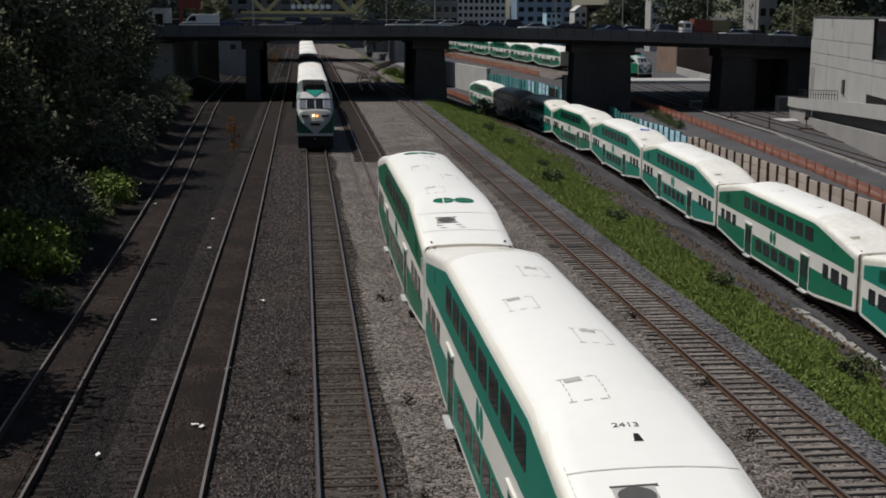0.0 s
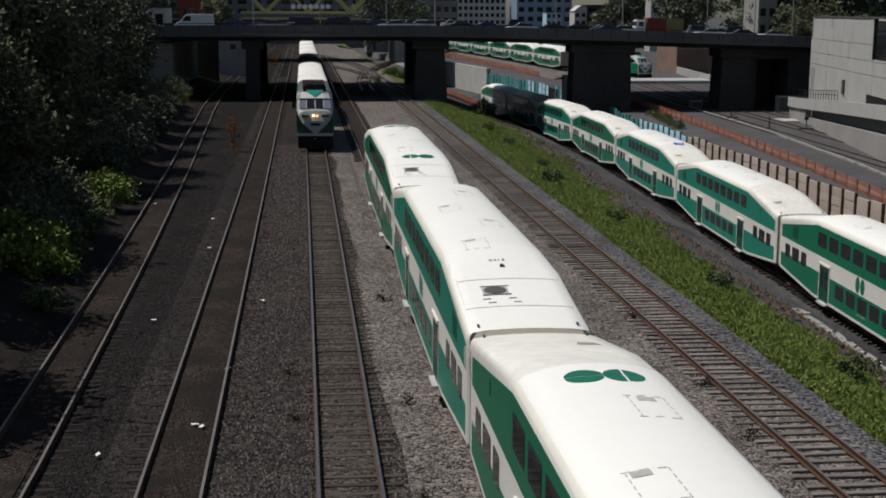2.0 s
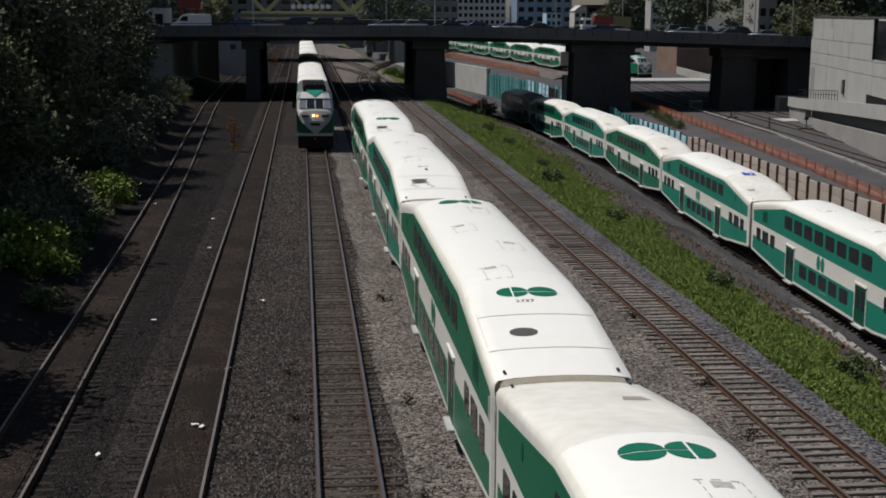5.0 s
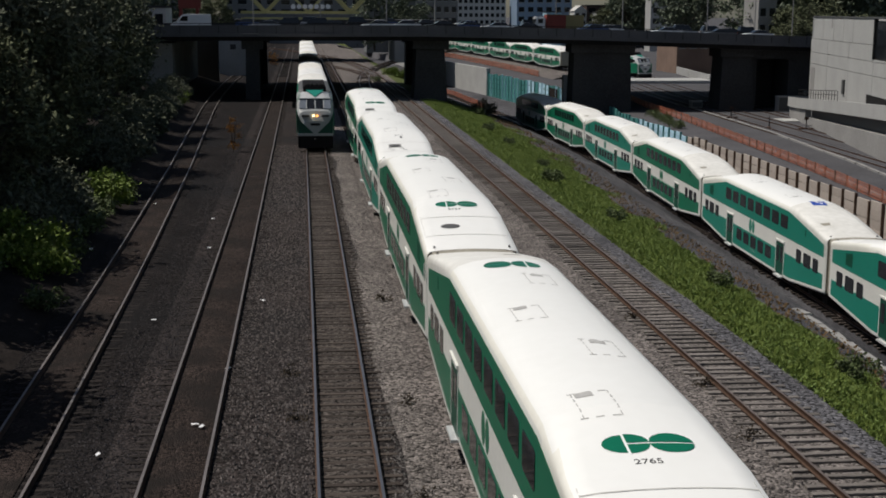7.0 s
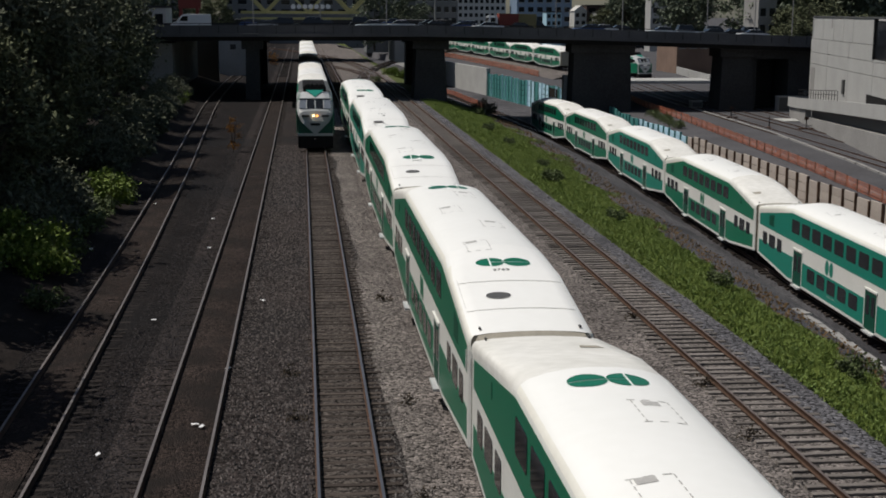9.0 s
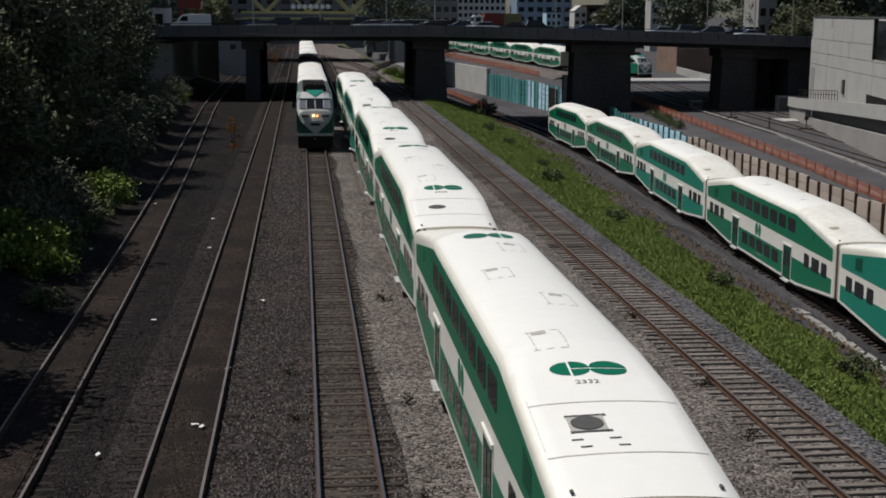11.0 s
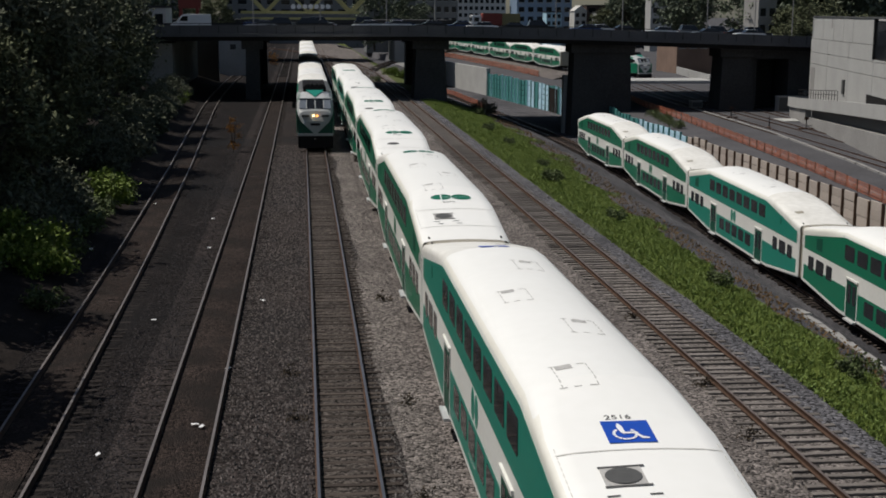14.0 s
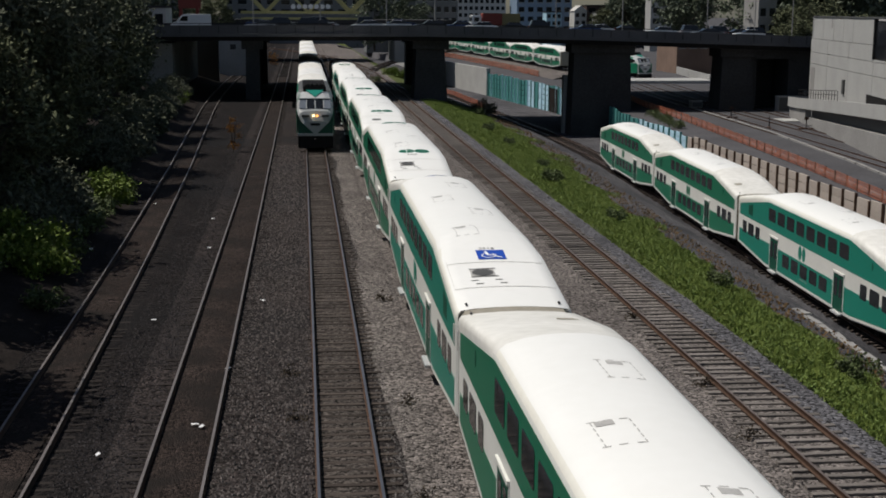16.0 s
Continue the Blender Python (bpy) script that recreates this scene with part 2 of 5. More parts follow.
def ground_z(x, y):
    """Height of the ground sheet."""
    main = -0.22
    w = path_at(WALL_X, y)
    low = rz(y) - 0.28
    fade = min(1.0, max(0.0, (430 - y) / 120.0))
    toe = rx(y) - 3.3
    foot = path_at(A_X, y) - 1.75
    if x < foot:
        return main + min(2.6, (foot - x) * 0.33)
    if x < 15.2:
        return main
    if x < toe:
        u = (x - 15.2) / (toe - 15.2)
        hump = 0.28 * math.sin(min(1, u * 3) * math.pi)
        z = main + hump + (low + 1.0 - main) * u ** 1.15
    elif x < toe + 1.6:
        z = low + 1.0 * (1 - (x - toe) / 1.6)
    elif x < w + 0.2:
        z = low
    else:
        return YARD_Z
    return main + (z - main) * fade if x < toe + 1.6 else main + (z - main) * max(fade, 0.55)


# ================= ground =================
def build_ground():
    xs = [-3000, -900, -300, -120, -60, -40, -30, -24, -20, -17, -14, -12, -10.5, -9.2, -5.2, -1.2, 3.2, 7.4, 11.6]
    us = [0, .06, .12, .18, .25, .33, .45, .6, .75, .9, 1.0]
    ys = [-3000, -900, -300, -100, -40] + list(range(0, 340, 6)) + [350, 380, 420, 470, 550, 700, 1000, 1800, 3000]
    bm = bmesh.new()
    rows, kinds = [], []
    for y in ys:
        toe, w = rx(y) - 3.3, path_at(WALL_X, y)
        foot = path_at(A_X, y) - 1.75
        line = [x if x <= -120 else (foot + x + 9.2 if i < 14 else x) for i, x in enumerate(xs)] + [15.2 + (toe - 15.2) * u for u in us] + [toe + 1.6, toe + 4, w, w + 0.3, w + 6, w + 20, w + 60, w + 200, w + 900, 3000]
        rows.append([bm.verts.new((x, y, ground_z(x, y) + (noise.noise(Vector((x * .3, y * .3, 0))) * 0.05 if -30 < x < w and abs(x) > 9.5 else 0))) for x in line])
    nx = len(xs)
    for a, b in zip(rows, rows[1:]):
        for i in range(len(a) - 1):
            f = bm.faces.new((a[i], a[i + 1], b[i + 1], b[i]))
            m = 0
            if i < 13:
                m = 1
            elif i < nx - 1:
                m = 6 if i == 13 else (0 if i < 16 else 2)
            elif i < nx:
                m = 2
            elif i < nx + len(us) - 1:
                m = 3 if i < nx + 7 else 4
            elif i < nx + len(us) + 3:
                m = 4
            else:
                m = 5
            if i >= nx + len(us) + 2:
                m = 5
            f.material_index = m
            f.smooth = True
    ob = part("ground", finish(bm), [BALLAST, DIRT, BALLAST_LIGHT, SOIL, GRAVEL, PAVING, BALLAST_DIM])
    tagged(ob, "rail corridor ground of dark ballast, grey gravel and grassy bank", "ground", kind="structure")


build_ground()


def cover_strip(name, label, x0, x1, y0, y1, z, material, step=4.0, wob=0.25):
    """A thin spread of other stone or dirt lying on the ground, with an uneven edge."""
    bm = bmesh.new()
    rng = random.Random(int(x0 * 97 + y1))
    ys = np.arange(y0, y1 + step, step)
    rows = []
    for y in ys:
        a, b = x0 + rng.uniform(-wob, wob), x1 + rng.uniform(-wob, wob)
        rows.append([bm.verts.new((a + (b - a) * u, y, z + (-.012 if u in (0, 1) else 0))) for u in (0, .33, .66, 1)])
    for a, b in zip(rows, rows[1:]):
        for i in range(3):
            bm.faces.new((a[i], a[i + 1], b[i + 1], b[i]))
    return tagged(part(name, finish(bm), material), label, "ground cover", kind="structure")


cover_strip("dirt_strip", "packed brown dirt between the rails of the old track", XB - 0.68, XB + 0.68, 6, 230, -0.17, STRIP, wob=0.04)
o = cover_strip("dirt_strip", "packed brown dirt between the rails of the old track", -0.68, 0.68, 6, 105, -0.17, STRIP, wob=0.04)
o.matrix_world = pose(XA, 0, 0, 0, 0, 0.86)
cover_strip("ballast_shoulder", "dark ballast heaped over the sleeper ends", XC - 1.6, XC - .88, 6, 175, -.172, BALLAST, step=1.5, wob=.1)
cover_strip("ballast_fill", "brown-grey ballast between the rails of the middle track", XC - .66, XC + .66, 6, 175, -.203, FILL, wob=.03)
cover_strip("gravel_strip", "pale grey gravel beside the middle track", 2.3, 3.6, 5, 300, -0.2, BALLAST_LIGHT)
cover_strip("ballast_shoulder", "darker ballast shoulder along the grassy bank", XE + 0.75, 15.5, 6, 175, -0.195, SHOULDER)


# ================= tracks =================
def rail_ring(x, y, z, nx, ny):
    prof = [(-.07, -.17), (-.07, -.15), (-.012, -.13), (-.012, -.045), (-.036, -.03), (-.036, 0), (.036, 0), (.036, -.03), (.012, -.045), (.012, -.13), (.07, -.15), (.07, -.17)]
    return [(x + nx * u, y + ny * u, z + v) for u, v in prof]


def rail_part(centre, off, parent, top=RAIL_TOP):
    bm = bmesh.new()
    rings = []
    for i, (x, y, z) in enumerate(centre):
        a, b = centre[max(0, i - 1)], centre[min(len(centre) - 1, i + 1)]
        d = Vector((b[0] - a[0], b[1] - a[1])).normalized()
        nx, ny = d.y, -d.x
        rings.append(rail_ring(x + nx * off, y + ny * off, z, nx, ny))
    loft(bm, rings, closed=True)
    finish(bm)
    for f in bm.faces:
        if f.normal.z > 0.9 and f.calc_center_median().z > min(c[2] for c in centre) - 0.02:
            f.material_index = 1
    return part("rail", bm, [RUST, top], parent)


def sleeper_bm():
    bm = boxm(-1.3, 1.3, -0.1, 0.1, -0.34, -0.16, bevel=0.012)
    return bm


SL_MESH = {}


def railway(label, centre, sleepers=None, stuff=None, bury=0.0, wood=SLEEPER, top=RAIL_TOP, half=1.3):
    t = thing("railway_track", label, "railway track", "tracks of the corridor", "structure")
    rail_part(centre, -0.755, t, top)
    rail_part(centre, 0.755, t, top)
    ys = [c[1] for c in centre]
    xt, zt = [(c[1], c[0]) for c in centre], [(c[1], c[2]) for c in centre]
    rng = random.Random(len(label))

    def sl_pose(y):
        x, z = path_at(xt, y), path_at(zt, y)
        ang = math.degrees(math.atan2(-(path_at(xt, y + 2) - path_at(xt, y - 2)), 4))
        return pose(x + rng.uniform(-.11, .11), y + rng.uniform(-.06, .06), z - bury + rng.uniform(-.014, .012), 0, rng.uniform(-.5, .5), ang + rng.uniform(-1.8, 1.8))
    if sleepers:
        key = wood.name
        if key not in SL_MESH:
            first = part("sleeper", sleeper_bm(), wood)
            SL_MESH[key] = first.data
            bpy.data.objects.remove(first)
        y = sleepers[0]
        while y < sleepers[1]:
            s = new("sleeper", SL_MESH[key])
            s.parent = t
            s.matrix_basis = sl_pose(y)
            y += 0.56
    if stuff:
        vs, fs = [], []
        y = stuff[0]
        while y < stuff[1]:
            m = sl_pose(y)
            k = len(vs)
            for X in (-1.3, 1.3):
                for Y in (-.115, .115):
                    for Z in (-.34, -.16):
                        vs.append(m @ Vector((X, Y, Z)))
            fs += [[k + i for i in q] for q in ((0, 1, 3, 2), (4, 6, 7, 5), (0, 4, 5, 1), (2, 3, 7, 6), (1, 5, 7, 3))]
            y += 0.56
        tagged(soup("far_sleepers", vs, fs, wood, t), kind="stuff")
    return t


def straight(x, y0, y1, head=0.0, z=0.0, bend=None):
    """Points down a track: straight, then bent to the side past y = bend[0] by bend[1] metres per metre squared."""
    out = []
    for y in list(np.arange(y0, min(y1, 400), 10.0)) + [y1]:
        X = x + head * y
        if bend and y > bend[0]:
            X += bend[1] * (y - bend[0]) ** 2
        out.append((X, float(y), z))
    return out


TA = [(path_at(A_X, y), float(y), 0.0) for y in np.arange(-40, 420, 8)]
railway("disused rusty track half buried in dark ballast", TA, (14, 150), (150, 240), 0.047, SLEEPER_OLD, RAIL_OLD)
railway("worn track with dirt packed between its rails", straight(XB, -40, 420), (14, 120), (120, 300), 0.045, SLEEPER_OLD, RAIL_OLD)
railway("ballasted track with weathered timber sleepers", straight(XC, -40, 520), (13, 108), (108, 320), 0.03)
TD = straight(XD, -260, 520)
railway("ballasted track under a moving commuter train", TD, None, (100, 330), -0.02)
railway("rusty track with bleached timber sleepers", straight(XE, -40, 520, -0.0026, 0.02, (240, -0.0008)), (13, 112), (112, 330), 0.025, SLEEPER_PALE, RAIL_DULL)
TR = [(rx(y), float(y), rz(y)) for y in np.arange(-160, 420, 6)]
railway("sunken track beside a lagged retaining wall", TR, (40, 150), (150, 330), 0.0)
# merging leads past the road bridge
railway("curving lead track past the road bridge", [(9.4 + 0.0009 * (y - 190) ** 2, float(y), -0.05) for y in np.arange(190, 420, 8)], None, (190, 400), 0.0)
railway("curving lead track past the road bridge", [(14.0 - 0.0011 * (y - 190) ** 2, float(y), -0.06) for y in np.arange(190, 330, 8)], None, (190, 320), 0.0)
for i, (x0, x1) in enumerate(((49.7, 53.6), (54.2, 57.5), (58.0, 62.0))):
    railway("yard track set in grey ground", [(x0 + (x1 - x0) * (y - 107) / 76 + (0.0006 * (y - 183) ** 2 if y > 183 else 0), float(y), YARD_Z + 0.13) for y in np.arange(70, 320, 8)], None, None, 0, top=RAIL_TOP)


# ================= commuter coaches =================
HALF = 12.7


def edge_z(x):
    a = abs(x)
    return 4.33 if a < 6.55 else 4.33 - 0.9 * (a - 6.55) / (HALF - 6.55)


def foot_z(x):
    a = abs(x)
    return 0.4 if a < 6.9 else 0.4 + 0.52 * (a - 6.9) / (HALF - 6.9)


ROOF_MID = [(.02, 0), (.09, .13), (.25, .24), (.6, .35), (1.05, .42), (1.48, .44)]
ROOF_END = [(-.02, .08), (-.01, .2), (.05, .29), (.4, .34), (.95, .37), (1.48, .38)]


def roof_profile(x):
    """Cove of the roof as (distance in from the side, height over the edge); the sloping ends have a tighter corner."""
    k = min(1.0, max(0.0, (abs(x) - 6.55) / 2.0))
    return [(a + (c - a) * k, b + (d - b) * k) for (a, b), (c, d) in zip(ROOF_MID, ROOF_END)]


def coach_ring(x, inset=0.0):
    e, f = edge_z(x), foot_z(x)
    w = 1.48 - inset
    side = [(w - 0.03, f), (w, f + 0.06), (w, e - 0.1)] + [(w - a, e + b) for a, b in roof_profile(x)[:-1]]
    prof = side + [(0, e + roof_profile(x)[-1][1])] + [(-u, v) for u, v in reversed(side)]
    return [(x, u, v) for u, v in prof]


def window_bm(x, z0, z1, w, s, y=1.489):
    bm = bmesh.new()
    r = 0.07
    pts = [(x - w / 2 + r, z0), (x + w / 2 - r, z0), (x + w / 2, z0 + r), (x + w / 2, z1 - r), (x + w / 2 - r, z1), (x - w / 2 + r, z1), (x - w / 2, z1 - r), (x - w / 2, z0 + r)]
    prism(bm, pts, "y", s * (y - 0.02), s * (y + 0.008))
    return finish(bm)


def text_part(word, size, m, material, parent):
    cu = bpy.data.curves.new("lettering", "FONT")
    cu.body, cu.size, cu.align_x, cu.align_y, cu.extrude = word, size, "CENTER", "CENTER", 0.002
    tmp = bpy.data.objects.new("lettering", cu)
    me = bpy.data.meshes.new_from_object(tmp)
    me.transform(m)
    for v in me.vertices:
        v.co.z = roof_z(v.co.x, v.co.y) + .006 + (.004 if v.co.z > m.translation.z else 0)
    me.materials.append(material)
    ob = new("lettering", me)
    ob.parent = parent
    bpy.data.objects.remove(tmp)
    return ob


def roof_z(x, y):
    prof = [(1.48 - a, b) for a, b in reversed(roof_profile(x))]
    return edge_z(x) + float(np.interp(abs(y), [q[0] for q in prof], [q[1] for q in prof]))


def decal(bm, pts, lift=0.006):
    """A painted patch that follows the roof; pts are (x, y)."""
    vs = [bm.verts.new((x, y, roof_z(x, y) + lift)) for x, y in pts]
    c = bm.verts.new((sum(p[0] for p in pts) / len(pts), sum(p[1] for p in pts) / len(pts), 0))
    c.co.z = roof_z(c.co.x, c.co.y) + lift
    for i in range(len(vs)):
        bm.faces.new((vs[i], vs[(i + 1) % len(vs)], c))


def emblem(cx, parent, paint, oy=0.0, turn=1, long=.36):
    """Two discs side by side: one cut in two, the other with its inner half cut again. turn = -1 faces the other way."""
    bm = bmesh.new()

    def wedge(y0, a0, a1, dx, dy):
        arc = [(cx + turn * (dx + long * math.sin(radians(a))), oy + turn * (y0 + dy + .36 * math.cos(radians(a)))) for a in np.linspace(a0, a1, 9)]
        mid = (cx + turn * dx, oy + turn * (y0 + dy))
        for a, b in zip(arc, arc[1:]):
            rows = [[(mid[0] + (q[0] - mid[0]) * u, mid[1] + (q[1] - mid[1]) * u) for q in (a, b)] for u in (.02, .35, .68, 1.0)]
            for (m, n), (o, r) in zip(rows, rows[1:]):
                decal(bm, [m, o, r, n], .012)
    wedge(-.37, 0, 180, .024, 0)
    wedge(-.37, 180, 360, -.024, 0)
    wedge(.37, -90, 90, 0, .022)
    wedge(.37, 90, 180, .024, -.022)
    wedge(.37, 180, 270, -.024, -.022)
    part("roof_emblem", up_faces(bm), paint, parent, "green rounded emblem painted on the white roof")


def up_faces(bm):
    bm.normal_update()
    for f in bm.faces:
        if f.normal.z < 0:
            f.normal_flip()
    return bm


def coach(label, paint, roof="", number="", square=True, group="coaches of the departing train", blank=False, dark_end=True):
    """A double-deck coach. x runs along it; the vent end is at -x."""
    t = thing("railway_coach", label, "railway coach", group)
    bm = bmesh.new()
    xs = [-HALF, -12.62, -10.8, -9.8, -8.7, -7.7, -6.9, -6.55, -6.2, -3, 0, 3, 6.2, 6.55, 6.9, 7.7, 8.7, 9.8, 10.8, 12.62, HALF]
    loft(bm, [coach_ring(x, 0.06 if abs(x) == HALF else 0) for x in xs])
    finish(bm)
    for f in bm.faces:
        c = f.calc_center_median()
        f.material_index = 0 if c.z > edge_z(c.x) - 0.04 else 1
        if f.material_index == 0 and c.x > 6.55:
            f.material_index = 3
        if f.material_index == 0 and abs(c.y) > 1.38:
            f.material_index = 4
        f.smooth = c.z > edge_z(c.x) - 0.12
        if abs(f.normal.x) > 0.9 or c.z < 0.5 and abs(c.y) < 0.5:
            f.material_index = 2
    for e in bm.edges:
        if abs(abs(e.verts[0].co.x) - 6.55) < .01 and abs(abs(e.verts[1].co.x) - 6.55) < .01:
            e.smooth = False
    part("body", bm, [WHITE, CREAM, SEAL, GRIMY, COVE], t)
    for s in (-1, 1):
        up = [(-12.35, 2.72), (12.35, 2.72)] + [(x, edge_z(x) - 0.1) for x in (12.35, 9.5, 6.55, 0, -6.55, -9.5, -12.35)]
        part("upper_panel", finish(prism(bmesh.new(), up, "y", s * 1.472, s * 1.486)), paint, t, "painted band round the upper deck windows")
        lo = [(-12.35, 1.85), (12.35, 1.85)] + [(x, foot_z(x) + 0.2) for x in (12.35, 6.9, -6.9, -12.35)]
        part("lower_panel", finish(prism(bmesh.new(), lo, "y", s * 1.472, s * 1.486)), paint, t, "painted band round the lower deck windows")
        for i in range(8):
            part("window", window_bm((i - 3.5) * 1.655, 3.2, 3.93, 1.28, s), GLASS, t)
        for i in range(5):
            part("window", window_bm((i - 2) * 1.52, 1.02, 1.72, 1.15, s), GLASS, t)
        for e in (-1, 1):
            for x, w in ((11.2, .82), (9.87, 1.15), (8.5, .82)):
                part("window", window_bm(e * x, 1.72, 2.44, w, s), GLASS, t)
            door = part("door", window_bm(e * 5.25, 0.5, 2.32, 1.35, s, 1.49), DGREEN, t, "dark green sliding door")
            fr = bmesh.new()
            box(fr, e * 5.25 - .78, e * 5.25 + .78, s * 1.47, s * 1.54, 2.32, 2.42)
            for q in (-.74, .74):
                box(fr, e * 5.25 + q - .04, e * 5.25 + q + .04, s * 1.47, s * 1.5, 0.5, 2.32)
            part("door_frame", fr, CREAM, door)
            part("door_window", window_bm(e * 5.25 - .32, 1.2, 2.12, .42, s, 1.5), GLASS, door)
            part("door_window", window_bm(e * 5.25 + .32, 1.2, 2.12, .42, s, 1.5), GLASS, door)
            part("step_plate", boxm(e * 5.25 - .6, e * 5.25 + .6, s * 1.4, s * 1.64, 0.34, 0.42), STEEL, door, "bright steel door step")
        if dark_end:
            part("end_window", finish(prism(bmesh.new(), [(-10.5, 2.95), (-9.6, 2.95), (-9.6, edge_z(9.6) - .25), (-10.5, edge_z(10.5) - .25)], "y", s * 1.47, s * 1.491)), DGREEN, t)
        part("slot", window_bm(9.45, 3.3, 3.68, 0.14, s, 1.488), DGREEN, t)
        em = bmesh.new()
        for q in (-.31, .31):
            prism(em, [(q - .4 + .28 * math.cos(a), 2.29 + .39 * math.sin(a)) for a in np.linspace(0, 2 * math.pi, 14)[:-1]], "y", s * 1.475, s * 1.487)
        part("side_emblem", finish(em), paint, t, "green rounded emblem on the cream band")
        mk = bmesh.new()
        for q in np.linspace(-.5, .5, 6):
            box(mk, q - .06, q + .06, s * 1.47, s * 1.489, .86, .9)
        tagged(part("side_lettering", mk, MARK, t, "small unreadable pale lettering"), kind="stuff")
    # gangway hoops at both ends
    for e in (-1, 1):
        g = bmesh.new()
        r0 = coach_ring(e * HALF, 0.16)
        loft(g, [[(e * (HALF - .02), y, z) for _, y, z in r0], [(e * (HALF + .25), y, z - .05) for _, y, z in r0]])
        part("gangway", finish(g), SEAL, t, "beige rubber gangway between coaches")
        for s in (-1, 1):
            part("grab_iron", finish(cyl(bmesh.new(), (e * 12.55, s * 1.53, 3.1), "z", .018, .5, 6)), CREAM, t)
            part("lifting_eye", finish(cyl(bmesh.new(), (e * 12.45, s * 1.2, roof_z(12.45, 1.2) + .04), "x", .035, .1, 6)), GREYD, t)
        b = bmesh.new()
        cx = e * 9.9
        box(b, cx - 1.6, cx + 1.6, -1.15, -.95, .5, .85, .04)
        box(b, cx - 1.6, cx + 1.6, .95, 1.15, .5, .85, .04)
        box(b, cx - .25, cx + .25, -1.1, 1.1, .45, .8, .04)
        part("bogie", b, UNDER, t, "black bogie frame")
        for q in (-1.15, 1.15):
            w = bmesh.new()
            for s in (-1, 1):
                cyl(w, (cx + q, s * .76, .44), "y", .44, .13, 20)
            cyl(w, (cx + q, 0, .44), "y", .08, 1.5, 8)
            part("wheelset", finish(w), UNDER, t)
    part("underframe", boxm(-7.4, 7.4, -1.3, 1.3, .24, .5, .05), UNDER, t)
    # roof details
    seam = bmesh.new()
    for x in (-11.25, -9.3):
        for a, b in zip(np.linspace(-1.36, 1.36, 17)[:-1], np.linspace(-1.36, 1.36, 17)[1:]):
            decal(seam, [(x - .016, a), (x + .016, a), (x + .016, b), (x - .016, b)], .01)
    for s in (-1, 1):
        for a in np.linspace(-11.0, -9.2, 10):
            decal(seam, [(a, s * 1.36), (a + .14, s * 1.36), (a + .14, s * 1.345), (a, s * 1.345)])
    tagged(part("roof_seam", finish(seam), SEAM, t, "riveted seam of the vent panel"), kind="stuff")
    v = bmesh.new()
    decal(v, [(-9.85, .8), (-9.85, .14), (-10.45, .14), (-10.45, .8)] if square else [(-10.35 + .24 * math.cos(a), +.45 + .32 * math.sin(a)) for a in np.linspace(0, 6.28, 20)[:-1]], .012)
    vent = part("vent", finish(v), GREYD if not square else MARK, t, "dark round roof vent")
    if square:
        v = bmesh.new()
        decal(v, [(-10.15 + .25 * math.cos(a), .47 + .29 * math.sin(a)) for a in np.linspace(0, 6.28, 22)[:-1]], .026)
        part("vent_grille", finish(v), GREYD, vent)
        for x in (-9.85, -10.45):
            rb = bmesh.new()
            decal(rb, [(x - .025, .08), (x - .025, .82), (x + .025, .82), (x + .025, .08)], .02)
            part("vent_rib", finish(rb), GREYD, vent)
        for x, y in ((-10.72, .75), (-10.72, .1), (-10.98, .65), (-10.98, .0)):
            sl = bmesh.new()
            decal(sl, [(x - .022, y - .1), (x - .022, y + .1), (x + .022, y + .1), (x + .022, y - .1)], .012)
            part("roof_slot", finish(sl), GREYD, t)
    hat = bmesh.new()
    for x, y in ((-3.4, -.47), (-.3, .46), (3.25, -.44), (-6.95, .46)):
        for a in np.linspace(0, 1.02, 5):
            for q in (-.32, .32):
                decal(hat, [(x + a, y + q - .011), (x + a + .16, y + q - .011), (x + a + .16, y + q + .011), (x + a, y + q + .011)])
        for a in (-.3, -.02, .24):
            for q in (0, 1.18):
                decal(hat, [(x + q, y + a), (x + q + .035, y + a), (x + q + .035, y + a + .14), (x + q, y + a + .14)])
    tagged(part("roof_hatch_mark", finish(hat), MARK, t, "dashed hatch outline on the roof"), kind="stuff")
    for x, y in ((-2.6, -.28), (.55, .75), (4.05, -.25), (-6.1, .75)):
        pl = bmesh.new()
        decal(pl, [(x + .1, y - .33), (x + .1, y - .02), (x + .34, y - .02), (x + .34, y - .33)], .009)
        part("roof_plate", finish(pl), MARK, t)
    lg = bmesh.new()
    decal(lg, [(10.2, -.5), (10.25, -1.05), (10.66, -.95), (10.62, -.58)], .01)
    part("roof_scuff", finish(lg), SEAL, t)
    rot = Matrix.Rotation(radians(-90), 4, "Z")

    def roof_text(x, size=0.29):
        if number:
            text_part(number, size, Matrix.Translation((x, .1, roof_z(x, 0) + .045)) @ rot @ Matrix.Diagonal((.8, .72, 1, 1)), GREYD, t)
